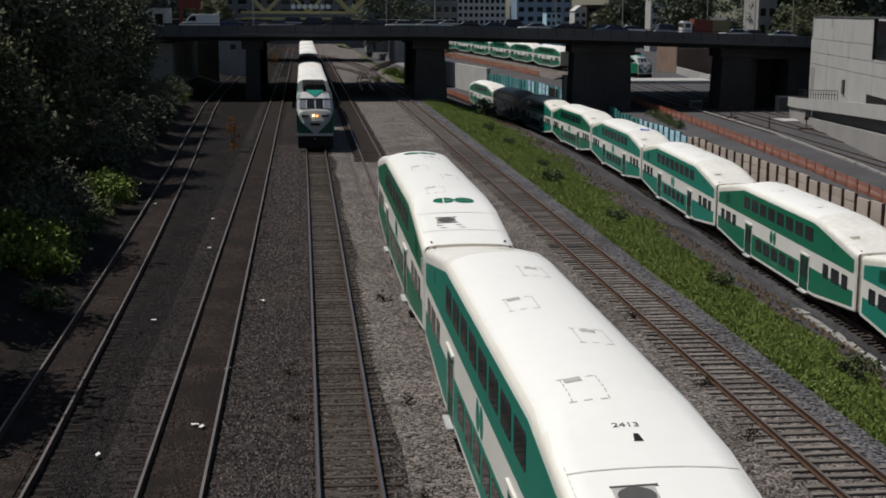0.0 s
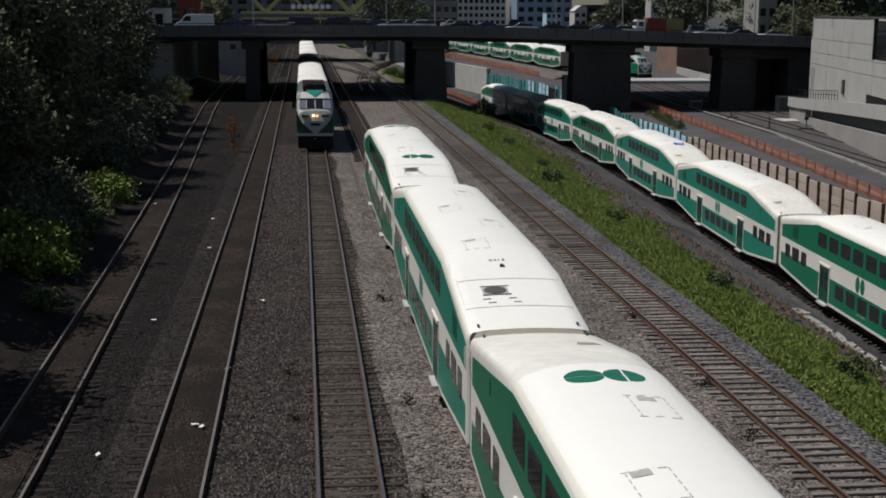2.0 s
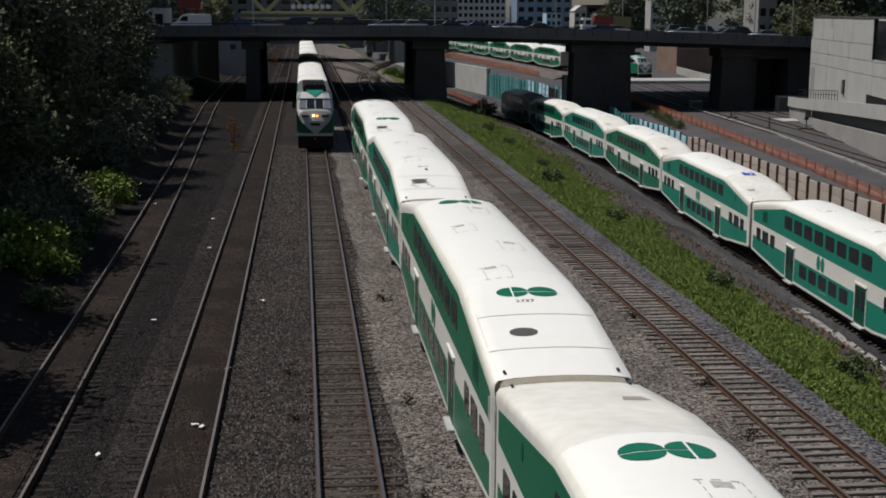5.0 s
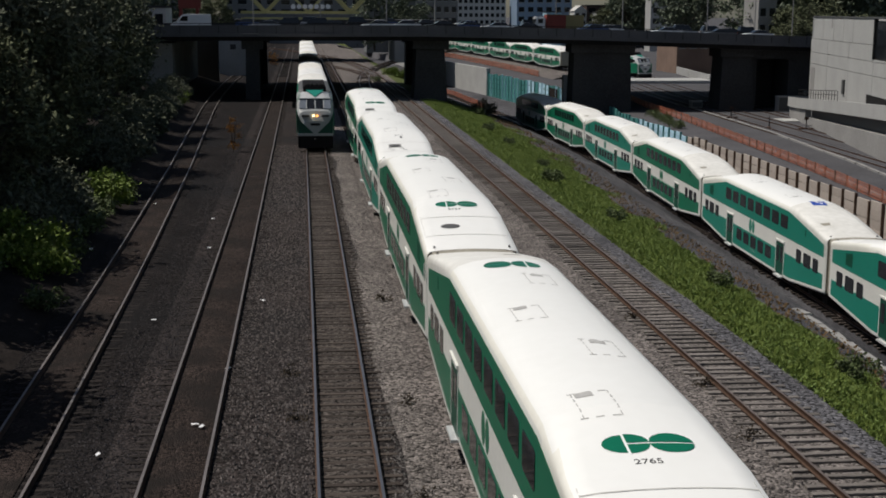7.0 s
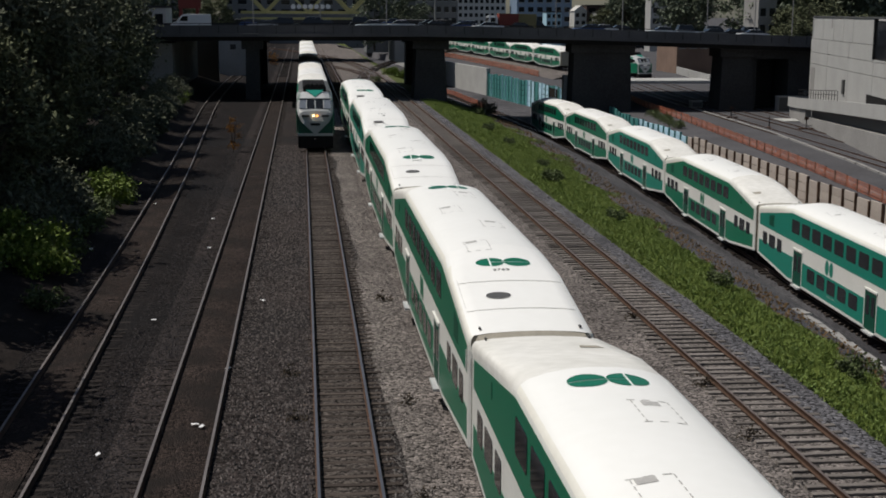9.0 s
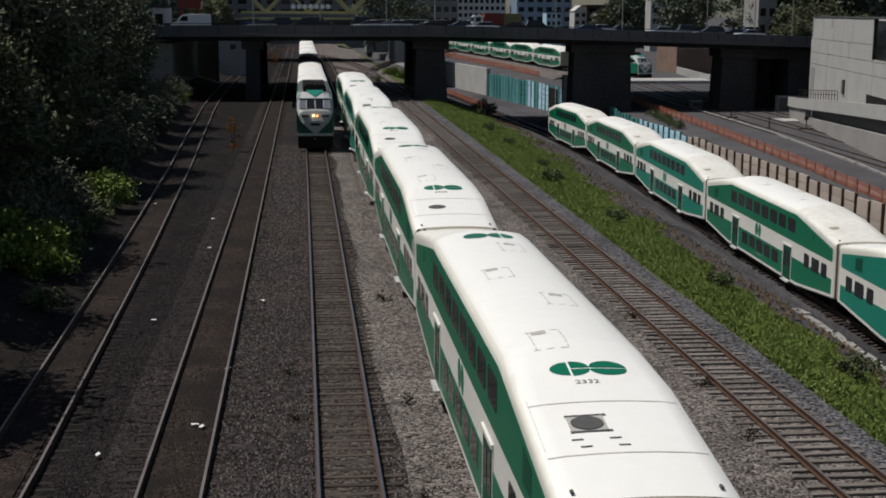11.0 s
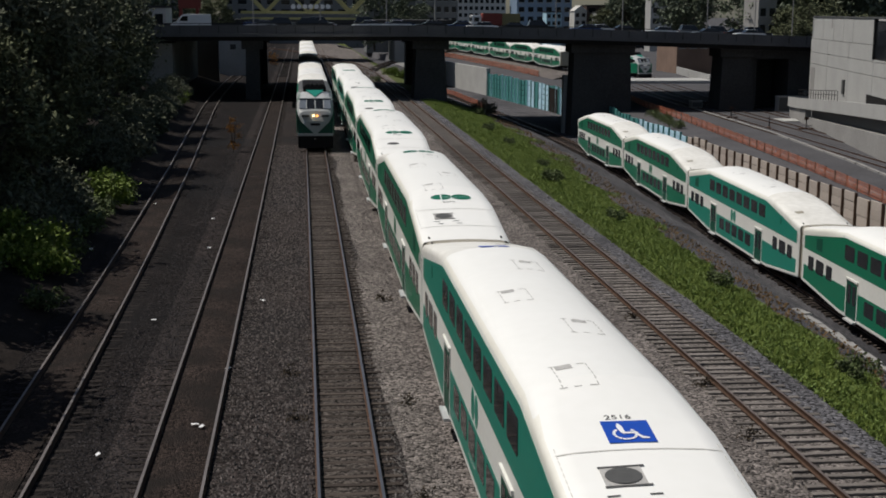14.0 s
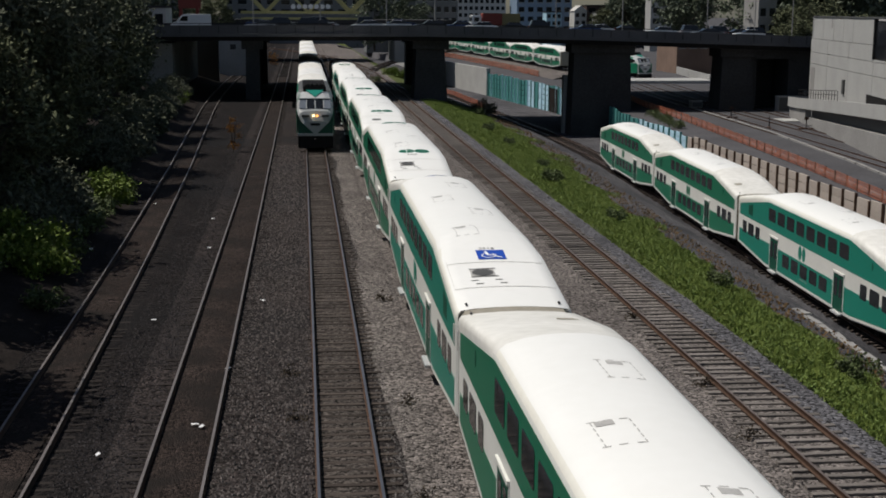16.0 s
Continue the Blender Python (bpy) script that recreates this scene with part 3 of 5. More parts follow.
    if roof == "emblem":
        emblem(-7.9, t, paint, -.04, 1, .28)
        emblem(5.7, t, paint, -.03, -1)
        roof_text(-8.47)
    elif roof == "sign":
        for x in (-8.7, 6.8):
            sg = bmesh.new()
            decal(sg, [(x - .38, -.36), (x + .38, -.36), (x + .38, .44), (x - .38, .44)], .02)
            sign = part("roof_sign", finish(sg), BLUE, t, "blue wheelchair sign painted on the roof")
            wl = bmesh.new()

            def spot(pts):
                decal(wl, [(x + .95 * u, .04 - .95 * v) for u, v in pts], .03)
            for a in np.linspace(2.3, 6.9, 12):
                spot([(-.11 + r * math.sin(q), -.08 - r * math.cos(q)) for r, q in ((.17, a), (.22, a), (.22, a + .36), (.17, a + .36))])
            spot([(.3, -.13), (.18, -.18), (-.06, -.15), (-.06, -.06), (.18, -.08)])
            spot([(-.04, -.13), (-.04, .15), (-.1, .15), (-.1, -.13)])
            spot([(-.05, .12), (-.24, .22), (-.24, .31), (-.29, .31), (-.29, .18), (-.09, .08)])
            part("pictogram", finish(wl), SIGNWHITE, sign)
        roof_text(-8.18)
    elif number:
        roof_text(-7.9)
        pq = bmesh.new()
        decal(pq, [(-8.45, -.07), (-8.45, .09), (-8.2, .05), (-8.2, -.03)], .012)
        part("roof_plaque", finish(pq), UNDER, t)
    return t


def travel(tab, s):
    """Smooth reading of a timetable."""
    ts, ds = zip(*tab)
    i = max(0, min(len(ts) - 2, int(np.searchsorted(ts, s, "right")) - 1))

    def slope(k):
        a, b = max(0, k - 1), min(len(ts) - 1, k + 1)
        return (ds[b] - ds[a]) / (ts[b] - ts[a])
    h = ts[i + 1] - ts[i]
    u = (s - ts[i]) / h
    return (2 * u ** 3 - 3 * u ** 2 + 1) * ds[i] + (u ** 3 - 2 * u ** 2 + u) * h * slope(i) + (-2 * u ** 3 + 3 * u ** 2) * ds[i + 1] + (u ** 3 - u ** 2) * h * slope(i + 1)


PITCH_LEN = 25.91
RUN_D = [(0, 0), (2, 14.45), (4, 29.0), (7, 50.9), (9, 66.0), (11.3, 83.5), (14.5, 108.4), (16, 120.4)]
RUN_R = [(0, 0), (4, 27.2), (8, 54.4), (12, 81.6), (16, 108.8)]

D_KINDS = [("white-roofed green double-deck coach leading the departing train", GREEN, "emblem", "", True),
           ("teal and white double-deck coach with a plain numbered roof", TEAL, "", "2413", True),
           ("green and white double-deck coach with two roof emblems", GREEN, "emblem", "2757", False),
           ("green and white double-deck coach with two roof emblems", GREEN, "emblem", "2765", False),
           ("green and white double-deck coach with two roof emblems", GREEN, "emblem", "2332", True),
           ("teal and white double-deck coach with blue wheelchair roof signs", TEAL, "sign", "2516", True),
           ("green and white double-deck coach with a plain roof", GREEN, "", "", True)]
D_COACHES = [coach(*k) for k in D_KINDS]
for k in (1, 6):
    D_COACHES.append(copy_thing(D_COACHES[k], Matrix()))


def d_pose(i, s):
    y = 41.2 + 12.7 - PITCH_LEN * i + travel(RUN_D, s)
    return pose(XD, y, 0, 0, 0, 90)


# the arriving train on the sunken track, tail first in the list
R_GROUP = "coaches of the train on the sunken track"
R_COACHES = []
plain = coach("green and white double-deck coach on the sunken track", GREEN, "", "", True, R_GROUP)
tealc = coach("teal and white double-deck coach on the sunken track", TEAL, "", "", True, R_GROUP)
signc = coach("teal and white double-deck coach with a blue roof sign", TEAL, "sign", "", True, R_GROUP)
for i, src in enumerate((plain, plain, tealc, plain, signc, tealc, plain, tealc, plain)):
    R_COACHES.append(src if src not in R_COACHES else copy_thing(src, Matrix()))


def r_pose(i, s):
    y = 83.9 + 6 * PITCH_LEN - PITCH_LEN * (i + 0.5) - travel(RUN_R, s)
    a, b = Vector((rx(y + 9), y + 9, rz(y + 9))), Vector((rx(y - 9), y - 9, rz(y - 9)))
    d = (b - a).normalized()
    q = d.to_track_quat("X", "Z")
    return Matrix.LocRotScale((a + b) / 2, q, None)


# waiting train behind its locomotive, and the stabled train in the yard
W_GROUP, Y_GROUP = "coaches of the waiting train", "coaches stabled in the yard"
for i in range(7):
    c = copy_thing((plain, tealc, plain)[i % 3], pose(XC, 131.5 + 13 + PITCH_LEN * i, 0, 0, 0, -90))
    tagged(c, "white-roofed double-deck coach of the waiting train", group=W_GROUP)
px, py = 54.0, 266.0
bed_line = [(54.6, 252.0)]
for i in range(8):
    a = radians(2.4 + 0.28 * i)
    c = copy_thing(plain, pose(px - math.sin(a) * 13, py + math.cos(a) * 13, -0.6, 0, 0, math.degrees(a) - 90))
    bed_line.append((px, py))
    px, py = px - math.sin(a) * PITCH_LEN, py + math.cos(a) * PITCH_LEN
    tagged(c, "green and white double-deck coach stabled in the yard", group=Y_GROUP)
bed_line.append((px, py))
bed = bmesh.new()
loft(bed, [[(x - 6.5, y, YARD_Z - .05), (x - 2.6, y, -.8), (x + 2.6, y, -.8), (x + 6, y, YARD_Z - .05)] for x, y in bed_line])
tagged(part("yard_embankment", finish(bed), BALLAST_LIGHT), "low gravel embankment under the stabled coaches", "embankment", kind="structure")


# ================= locomotives =================
# The sky's reflection is put into this glass as a paler base colour.
SCREEN = mat("windscreen paled for sky reflection", (0.16, 0.18, 0.21), 0.05, 0.2, 1, 5)


def loco(label, group="locomotives"):
    """A streamlined cab-forward diesel; the nose is at x = 0 and the body runs to -x."""
    t = thing("diesel_locomotive", label, "locomotive", group)
    bm = bmesh.new()

    def ring(x, w, z0, z1, r):
        side = [(w, z0), (w, z1 - r), (w - r * .35, z1 - r * .35), (w - r, z1), (0, z1 + .06)]
        return [(x, u, v) for u, v in side] + [(x, -u, v) for u, v in reversed(side[:-1])]
    loft(bm, [ring(.0, 1.0, 1.35, 2.3, .3), ring(-.25, 1.36, 1.3, 3.1, .38), ring(-.35, 1.41, 1.3, 3.22, .4), ring(-1.15, 1.48, 1.25, 4.1, .62), ring(-2.6, 1.52, 1.2, 4.62, .95), ring(-5.0, 1.52, 1.2, 4.66, .95), ring(-5.4, 1.5, 1.2, 4.55, .35), ring(-20.6, 1.5, 1.2, 4.55, .35)])
    finish(bm)
    for f in bm.faces:
        c = f.calc_center_median()
        f.material_index = 1 if c.x < -2.0 and abs(f.normal.y) > .8 else (2 if f.normal.z > .8 and c.x < -5 else 0)
    part("body", bm, [SILVER, GREEN, GREYD], t)
    # green wedge on the cab roof and green lower corners of the nose
    g = bmesh.new()
    vs = [g.verts.new(p) for p in ((-1.2, 0, 4.24), (-2.6, -.75, 4.72), (-2.6, .75, 4.72))]
    g.faces.new(vs)
    part("roof_wedge", finish(g), TEAL, t, "green wedge on the pale cab roof")
    for s in (-1, 1):
        g = bmesh.new()
        prism(g, [(s * .1, 1.3), (s * 1.4, 1.3), (s * 1.46, 3.0), (s * 1.15, 2.3)], "x", -.12, .035)
        part("nose_corner", finish(g), DGREEN, t, "dark green nose corner")
        g = bmesh.new()
        prism(g, [(-.4, 1.3), (-3.4, 1.3), (-2.6, 3.1), (-.5, 3.1)], "y", s * 1.47, s * 1.535)
        part("side_stripe", finish(g), GREEN, t)
        part("cab_window", boxm(-3.1, -2.1, s * 1.49, s * 1.54, 3.2, 3.9, .02), GLASS, t)
        part("mirror", boxm(-1.6, -1.45, s * 1.55, s * 1.85, 3.3, 3.8, .03), UNDER, t)
        hr = bmesh.new()
        cyl(hr, (-.2, s * 1.35, 1.9), "z", .03, 1.1, 6)
        part("handrail", finish(hr), STEEL, t)
    # windscreens in the sloping front: dark middle panes, outer ones coloured pale for reflected sky, and pillars
    # between
    for y0, y1, pane in ((-1.3, -.74, SCREEN), (-.66, -.05, GLASS), (.05, .66, GLASS), (.74, 1.3, SCREEN)):
        w = bmesh.new()
        prism(w, [(y0, 0), (y1, 0), (y1 * .96, .96), (y0 * .96, .96)], "x", -.03, .035)
        finish(w)
        bmesh.ops.bevel(w, geom=list(w.edges), offset=.02, segments=1, affect="EDGES")
        bmesh.ops.transform(w, matrix=Matrix.Translation((-.40, 0, 3.31)) @ Matrix.Rotation(radians(-42), 4, "Y"), verts=w.verts)
        part("windscreen", finish(w), pane, t, "windscreen pane")
    for y in (-.7, 0, .7):
        w = boxm(-.02, .05, y - .035, y + .035, -.02, 1.0, .01)
        bmesh.ops.transform(w, matrix=Matrix.Translation((-.40, 0, 3.31)) @ Matrix.Rotation(radians(-42), 4, "Y"), verts=w.verts)
        part("windscreen_pillar", w, SILVER, t)
    vis = boxm(-.05, .12, -1.32, 1.32, .97, 1.05, .02)
    bmesh.ops.transform(vis, matrix=Matrix.Translation((-.40, 0, 3.31)) @ Matrix.Rotation(radians(-42), 4, "Y"), verts=vis.verts)
    part("visor", vis, SILVER, t)
    for y in (-.15, .15):
        h = bmesh.new()
        cyl(h, (.0, y, 2.78), "x", .09, .12, 14)
        part("headlamp", finish(h), LAMP if y < 0 else LAMP2, t, "lit headlamp")
    part("number_board", boxm(-.2, .06, -1.1, -.5, 2.68, 2.86, .02), GREYD, t)
    part("number_board", boxm(-.2, .06, .5, 1.1, 2.68, 2.86, .02), GREYD, t)
    part("nose_panel", boxm(-.1, .03, -.42, .42, 1.95, 2.2, .03), UNDER, t)
    part("buffer_beam", boxm(-.5, .15, -1.45, 1.45, 1.15, 1.35, .03), SILVER, t)
    part("pilot", boxm(-.9, .1, -1.42, 1.42, .15, 1.15, .06), UNDER, t, "black snow plough under the nose")
    cp = bmesh.new()
    cyl(cp, (.35, 0, .85), "x", .12, .6, 10)
    part("coupler", finish(cp), UNDER, t)
    rf = bmesh.new()
    for x, q, h in ((-3.1, .75, 4.82), (-3.7, .95, 4.95), (-4.4, .9, 5.02), (-5.0, .8, 4.9)):
        box(rf, x - .2, x + .2, -q, q, 4.5, h, .04)
    for q in (-.55, -.2, .2, .55):
        cyl(rf, (-3.5, q, 5.1), "x", .07, .7, 8, .12)
    part("roof_horn_box", rf, UNDER, t, "black roof equipment")
    for x in np.arange(-19.5, -6, 1.35):
        part("roof_grille", boxm(x - .5, x + .5, -1.0, 1.0, 4.55, 4.68, .03), UNDER, t)
    part("fuel_tank", boxm(-13.5, -7.5, -1.3, 1.3, .3, 1.2, .08), UNDER, t)
    for cx in (-3.6, -17.2):
        part("bogie", boxm(cx - 2.0, cx + 2.0, -1.2, 1.2, .55, 1.1, .06), UNDER, t)
        for q in (-1.4, 1.4):
            w = bmesh.new()
            for s in (-1, 1):
                cyl(w, (cx + q, s * .76, .5), "y", .5, .13, 20)
            cyl(w, (cx + q, 0, .5), "y", .09, 1.5, 8)
            part("wheelset", finish(w), UNDER, t)
    return t


engine = loco("green and pale grey diesel locomotive with lit headlamps")
engine.matrix_world = pose(XC, 107.0, 0, 0, 0, -90)
engine2 = copy_thing(engine, pose(65.6, 248.0, YARD_Z + 0.08, 0, 0, -74))
for ch in engine2.children:
    if ch.name.startswith("headlamp"):
        ch.data = ch.data.copy()
        ch.data.materials[0] = SIGNWHITE
tagged(engine2, "green and white diesel locomotive standing in the yard")

# ================= road bridge =================
TOP = [(-200, 8.6), (-60, 9.2), (16, 9.4), (40, 8.9), (60, 8.3), (72, 7.95), (200, 7.6)]


def strip_x(name, xs, y0, y1, lo, hi, material, parent, label=""):
    """A long beam across the corridor whose under and upper side follow the road."""
    bm = bmesh.new()
    loft(bm, [[(x, y0, path_at(TOP, x) + lo), (x, y1, path_at(TOP, x) + lo), (x, y1, path_at(TOP, x) + hi), (x, y0, path_at(TOP, x) + hi)] for x in xs], closed=True)
    return part(name, finish(bm), material, parent, label)


BX = list(range(-160, 73, 8))
bridge = thing("road_bridge", "dark girder road bridge with concrete parapet across the tracks", "bridge", kind="structure")
strip_x("deck", BX, 169.6, 214, -1.35, -0.85, ASPHALT, bridge, "asphalt road deck")
strip_x("parapet", BX, 169.0, 169.35, -1.05, 0.0, PARAPET, bridge, "dark weathered concrete parapet")
strip_x("fascia", BX, 168.8, 169.6, -1.42, -1.02, PARAPET, bridge)
for y in (169.5, 182, 195, 213):
    strip_x("girder", BX, y, y + 0.5, -1.95, -1.34, UNDER if y < 170 else GIRDER, bridge, "dark steel girder")
strip_x("parapet", BX, 214, 214.4, -1.05, -0.2, CONC_DARK, bridge)
for x in np.arange(-56, 70, 2.4):
    z = path_at(TOP, x)
    part("parapet_rib", boxm(x - .05, x + .05, 168.94, 169.01, z - 1.0, z - .06), CONC_DARK, bridge)
rl = bmesh.new()
for a, b in zip(BX, BX[1:]):
    p, q = Vector((a, 169.2, path_at(TOP, a) + .22)), Vector((b, 169.2, path_at(TOP, b) + .22))
    loft(rl, [[(v.x, v.y - .04, v.z - .04), (v.x, v.y + .04, v.z - .04), (v.x, v.y + .04, v.z + .04), (v.x, v.y - .04, v.z + .04)] for v in (p, q)], closed=True)
part("handrail", finish(rl), UNDER, bridge, "dark steel handrail")
for x in np.arange(-56, 70, 3.6):
    z = path_at(TOP, x)
    part("rail_post", boxm(x - .03, x + .03, 169.17, 169.23, z - .02, z + .2), UNDER, bridge)


def pier(x0, x1, zb, y0=171.5, y1=232.0, batter=0.35):
    t = thing("bridge_pier", "concrete pier under the road bridge, coloured dark for the deck's shade", "bridge pier", "bridge piers", "structure")
    zt = path_at(TOP, (x0 + x1) / 2) - 1.95
    bm = bmesh.new()
    loft(bm, [[(x0 - batter, y0 - batter, zb), (x1 + batter, y0 - batter, zb), (x1 + batter, y1, zb), (x0 - batter, y1, zb)], [(x0, y0, zt - 1.1), (x1, y0, zt - 1.1), (x1, y1, zt - 1.1), (x0, y1, zt - 1.1)]], closed=True)
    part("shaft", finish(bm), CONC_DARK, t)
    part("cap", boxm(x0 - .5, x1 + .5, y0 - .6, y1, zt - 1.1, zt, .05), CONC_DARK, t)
    return t


pier(14.8, 18.5, -0.4, 171.5, 176.5)
pier(16.4, 17.6, -0.4, 209, 212, 0.1)
pier(35.7, 43.3, -6.2, 171.5, 175.0)
pier(-7.2, -5.5, -0.4, 171.5, 174.5, 0.1)
pier(-7.2, -5.5, -0.4, 209, 212, 0.1)
pier(55.9, 59.9, -2.0, 171.5, 176)
# abutment with its dark side opening, and the ramp wall beside it
ab = thing("bridge_abutment", "dark concrete abutment with a square opening", "abutment", kind="structure")
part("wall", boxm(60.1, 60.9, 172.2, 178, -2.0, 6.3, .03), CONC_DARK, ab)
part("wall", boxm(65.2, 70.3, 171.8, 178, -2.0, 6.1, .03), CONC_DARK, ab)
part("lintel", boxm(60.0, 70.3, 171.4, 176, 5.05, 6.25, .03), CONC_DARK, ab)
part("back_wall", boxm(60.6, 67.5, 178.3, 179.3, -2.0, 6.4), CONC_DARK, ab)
part("plate", boxm(67.4, 68.0, 171.72, 171.83, .2, .8, .02), CONC_MID, ab)
lab = thing("bridge_abutment", "shaded pale abutment wall behind the trees", "abutment", kind="structure")
part("wall", boxm(-60, -16.5, 171.5, 213, -0.4, 7.0, .03), CONC_MID, lab)
part("wing_wall", boxm(-19.0, -8.6, 236, 237, -0.4, 6.2, .03), CONC_MID, lab)
part("wing_wall", boxm(-19, -13.3, 215, 216, -.4, 6.6, .03), CONC_MID, lab)
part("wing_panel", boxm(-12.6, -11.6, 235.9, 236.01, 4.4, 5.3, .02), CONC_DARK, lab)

# far overpass with a yellow truss
YEL = mat("faded yellow steel", (0.5, 0.44, 0.18), 0.6, 0.2, 0.5, 6)
truss = thing("truss_bridge", "faded yellow steel truss bridge behind the road bridge", "bridge", kind="structure")
part("deck", boxm(-70, 34, 300, 322, 8.2, 9.2), CONC_DARK, truss)
for y in (300.5, 321.5):
    part("chord", boxm(-13.5, 13.0, y - .3, y + .3, 10.5, 11.1), YEL, truss)
    part("chord", boxm(-13.5, 13.0, y - .25, y + .25, 9.2, 9.6), YEL, truss)
    for x0 in (-8.2, 1.6, 11.4):
        for x1 in (x0 - 4.9, x0 + 4.9):
            d = Vector((x1 - x0, 0, 5.0))
            dg = boxm(-.28, .28, -.25, .25, 0, d.length)
            dg.transform(Matrix.Translation((x0, y, 10.8)) @ d.to_track_quat("Z", "Y").to_matrix().to_4x4())
            part("diagonal", dg, YEL, truss)
    part("chord", boxm(-13.5, 16.5, y - .25, y + .25, 15.5, 16.1), YEL, truss)
for x in (-1.8, -.5, .8, 2.1, 3.4, 4.7, 6.0):
    part("sign_shape", boxm(x - .5, x + .5, 299.9, 300.1, 11.6, 12.6, .2), SIGNWHITE, truss, "pale sign shape")
part("pier", boxm(-22, -18, 300, 322, -.4, 8.2), CONC_MID, truss)
part("pier", boxm(21, 26, 300, 322, -.4, 8.2), CONC_MID, truss)

# ================= retaining wall of the sunken track =================
lag = thing("retaining_wall", "retaining wall of pale lagging between rusty soldier piles", "retaining wall", kind="structure")
PIECES = {}


def piece(name, key, bm_fn, material, m, parent):
    k = (name, key, material.name)
    if k not in PIECES:
        ob = part(name, bm_fn(), material, parent)
        PIECES[k] = ob.data
    else:
        ob = new(name, PIECES[k])
        ob.parent = parent
    ob.matrix_basis = m
    return ob


wrng = random.Random(5)
y = 60.0
while y < 269:
    x, x2 = path_at(WALL_X, y), path_at(WALL_X, y + 2.4)
    ang = math.degrees(math.atan2(-(x2 - x), 2.4))
    zb = rz(y) - 0.4
    if y < 128:
        tall, matl, pmat, top = 2.6, TIMBER, PILE, YARD_Z + 0.62
    elif y < 172:
        tall, matl, pmat, top = 2.6, (TARP if y < 149 else TEALWOOD), TEALWOOD, YARD_Z + 0.55
    else:
        tall, matl, pmat, top = 2.9, (TARP if 205 < y < 240 and wrng.random() < .45 else TEALWOOD), (TARP if wrng.random() < .3 else TEALWOOD), YARD_Z + 0.5
    tall = top - zb + wrng.choice((-.12, 0, 0, .1, .16))
    n = 5
    for i in range(n):
        h = tall / n
        piece("lagging_board", round(h, 1), lambda h=h: boxm(-.06, .06, .12, 2.2, 0.012, h - 0.012, .015), matl, Matrix.Translation((x + wrng.uniform(-.02, .02), y, zb + i * h)) @ pose(0, 0, 0, 0, 0, ang), lag)
    piece("soldier_pile", round(tall, 1), lambda: boxm(-.2, .02, -.065, .065, 0, tall + .08, .02), pmat, pose(x - .02, y, zb, 0, wrng.uniform(-.6, .6), ang), lag)
    y += 2.32
cw = bmesh.new()
loft(cw, [[(path_at(WALL_X, y) - .3, y, -6.5), (path_at(WALL_X, y) + .5, y, -6.5), (path_at(WALL_X, y) + .5, y, -.4), (path_at(WALL_X, y) - .3, y, -.4)] for y in (270, 300, 340, 380)], closed=True)
part("concrete_wall", finish(cw), CONC, lag, "smooth pale concrete wall")
bk = bmesh.new()
loft(bk, [[(path_at(WALL_X, y) + .12, y, -7), (path_at(WALL_X, y) + .6, y, -7), (path_at(WALL_X, y) + .6, y, YARD_Z + .02), (path_at(WALL_X, y) + .12, y, YARD_Z + .02)] for y in list(range(-60, 264, 12)) + [270]], closed=True)
part("backing", finish(bk), DIRT, lag)


def guard(name, label, line, z, h, material, post, post_mat, gap=2.5):
    """A light mesh fence on thin posts along a plan line."""
    t = thing(name, label, "fence", "site fences")
    rng = random.Random(9)
    for (x0, y0), (x1, y1) in zip(line, line[1:]):
        n = max(1, int(math.hypot(x1 - x0, y1 - y0) / gap))
        for i in range(n):
            a = Vector((x0 + (x1 - x0) * i / n, y0 + (y1 - y0) * i / n, z))
            b = Vector((x0 + (x1 - x0) * (i + 1) / n, y0 + (y1 - y0) * (i + 1) / n, z))
            d = b - a
            ang = math.degrees(math.atan2(d.y, d.x))
            piece("post", name, lambda: boxm(-.04, .04, -.04, .04, 0, post, .008), post_mat, pose(*a, rng.uniform(-4, 4), rng.uniform(-4, 4), ang), t)
            bm = bmesh.new()
            for k in range(6):
                zz = .08 + k * (h - .1) / 5 + rng.uniform(-.02, .02)
                box(bm, 0, d.length, -.012, .012, zz, zz + h * .05)
            for k in np.arange(0, d.length, .3):
                box(bm, k, k + .04, -.014, .014, .06, h + rng.uniform(-.06, .03))
            ob = part("mesh_panel", bm, material, t)
            ob.matrix_basis = pose(*a, rng.uniform(-3, 3), 0, ang)
    return t


guard("mesh_fence", "sagging orange plastic mesh fence along the yard edge", [(38.9, 76), (39.8, 86), (42.2, 108), (45.7, 152.7), (46.9, 177), (48.4, 192)], YARD_Z, .85, MESHO, .95, PILE)
guard("mesh_fence", "orange plastic mesh fence below the stabled train", [(47.4, 262), (46.4, 292), (43.6, 343), (40.4, 395)], YARD_Z, 1.2, MESHO, 1.6, PILE, 5)
guard("mesh_fence", "trampled orange mesh at the far wall foot", [(31.5, 225), (30, 262), (27, 290)], -5.4, 0.9, MESHO, 1.0, PILE, 3)
# concrete kerb and cable trough along the yard
kerb = thing("kerb", "pale concrete kerb along the yard road", "kerb", kind="structure")
for (x0, y0), (x1, y1) in (((53.0, 101), (57.4, 124)), ((57.4, 124), (61.8, 147.2)), ((61.8, 147.2), (66.2, 170))):
    d = Vector((x1 - x0, y1 - y0, 0))
    n = int(d.length / 2)
    for i in range(n):
        a = Vector((x0, y0, YARD_Z)) + d * i / n
        piece("kerb_stone", "k", lambda: boxm(0, 2.03, -.18, .18, -.05, .22, .03), CONC, pose(*a, 0, 0, math.degrees(math.atan2(d.y, d.x))), kerb)
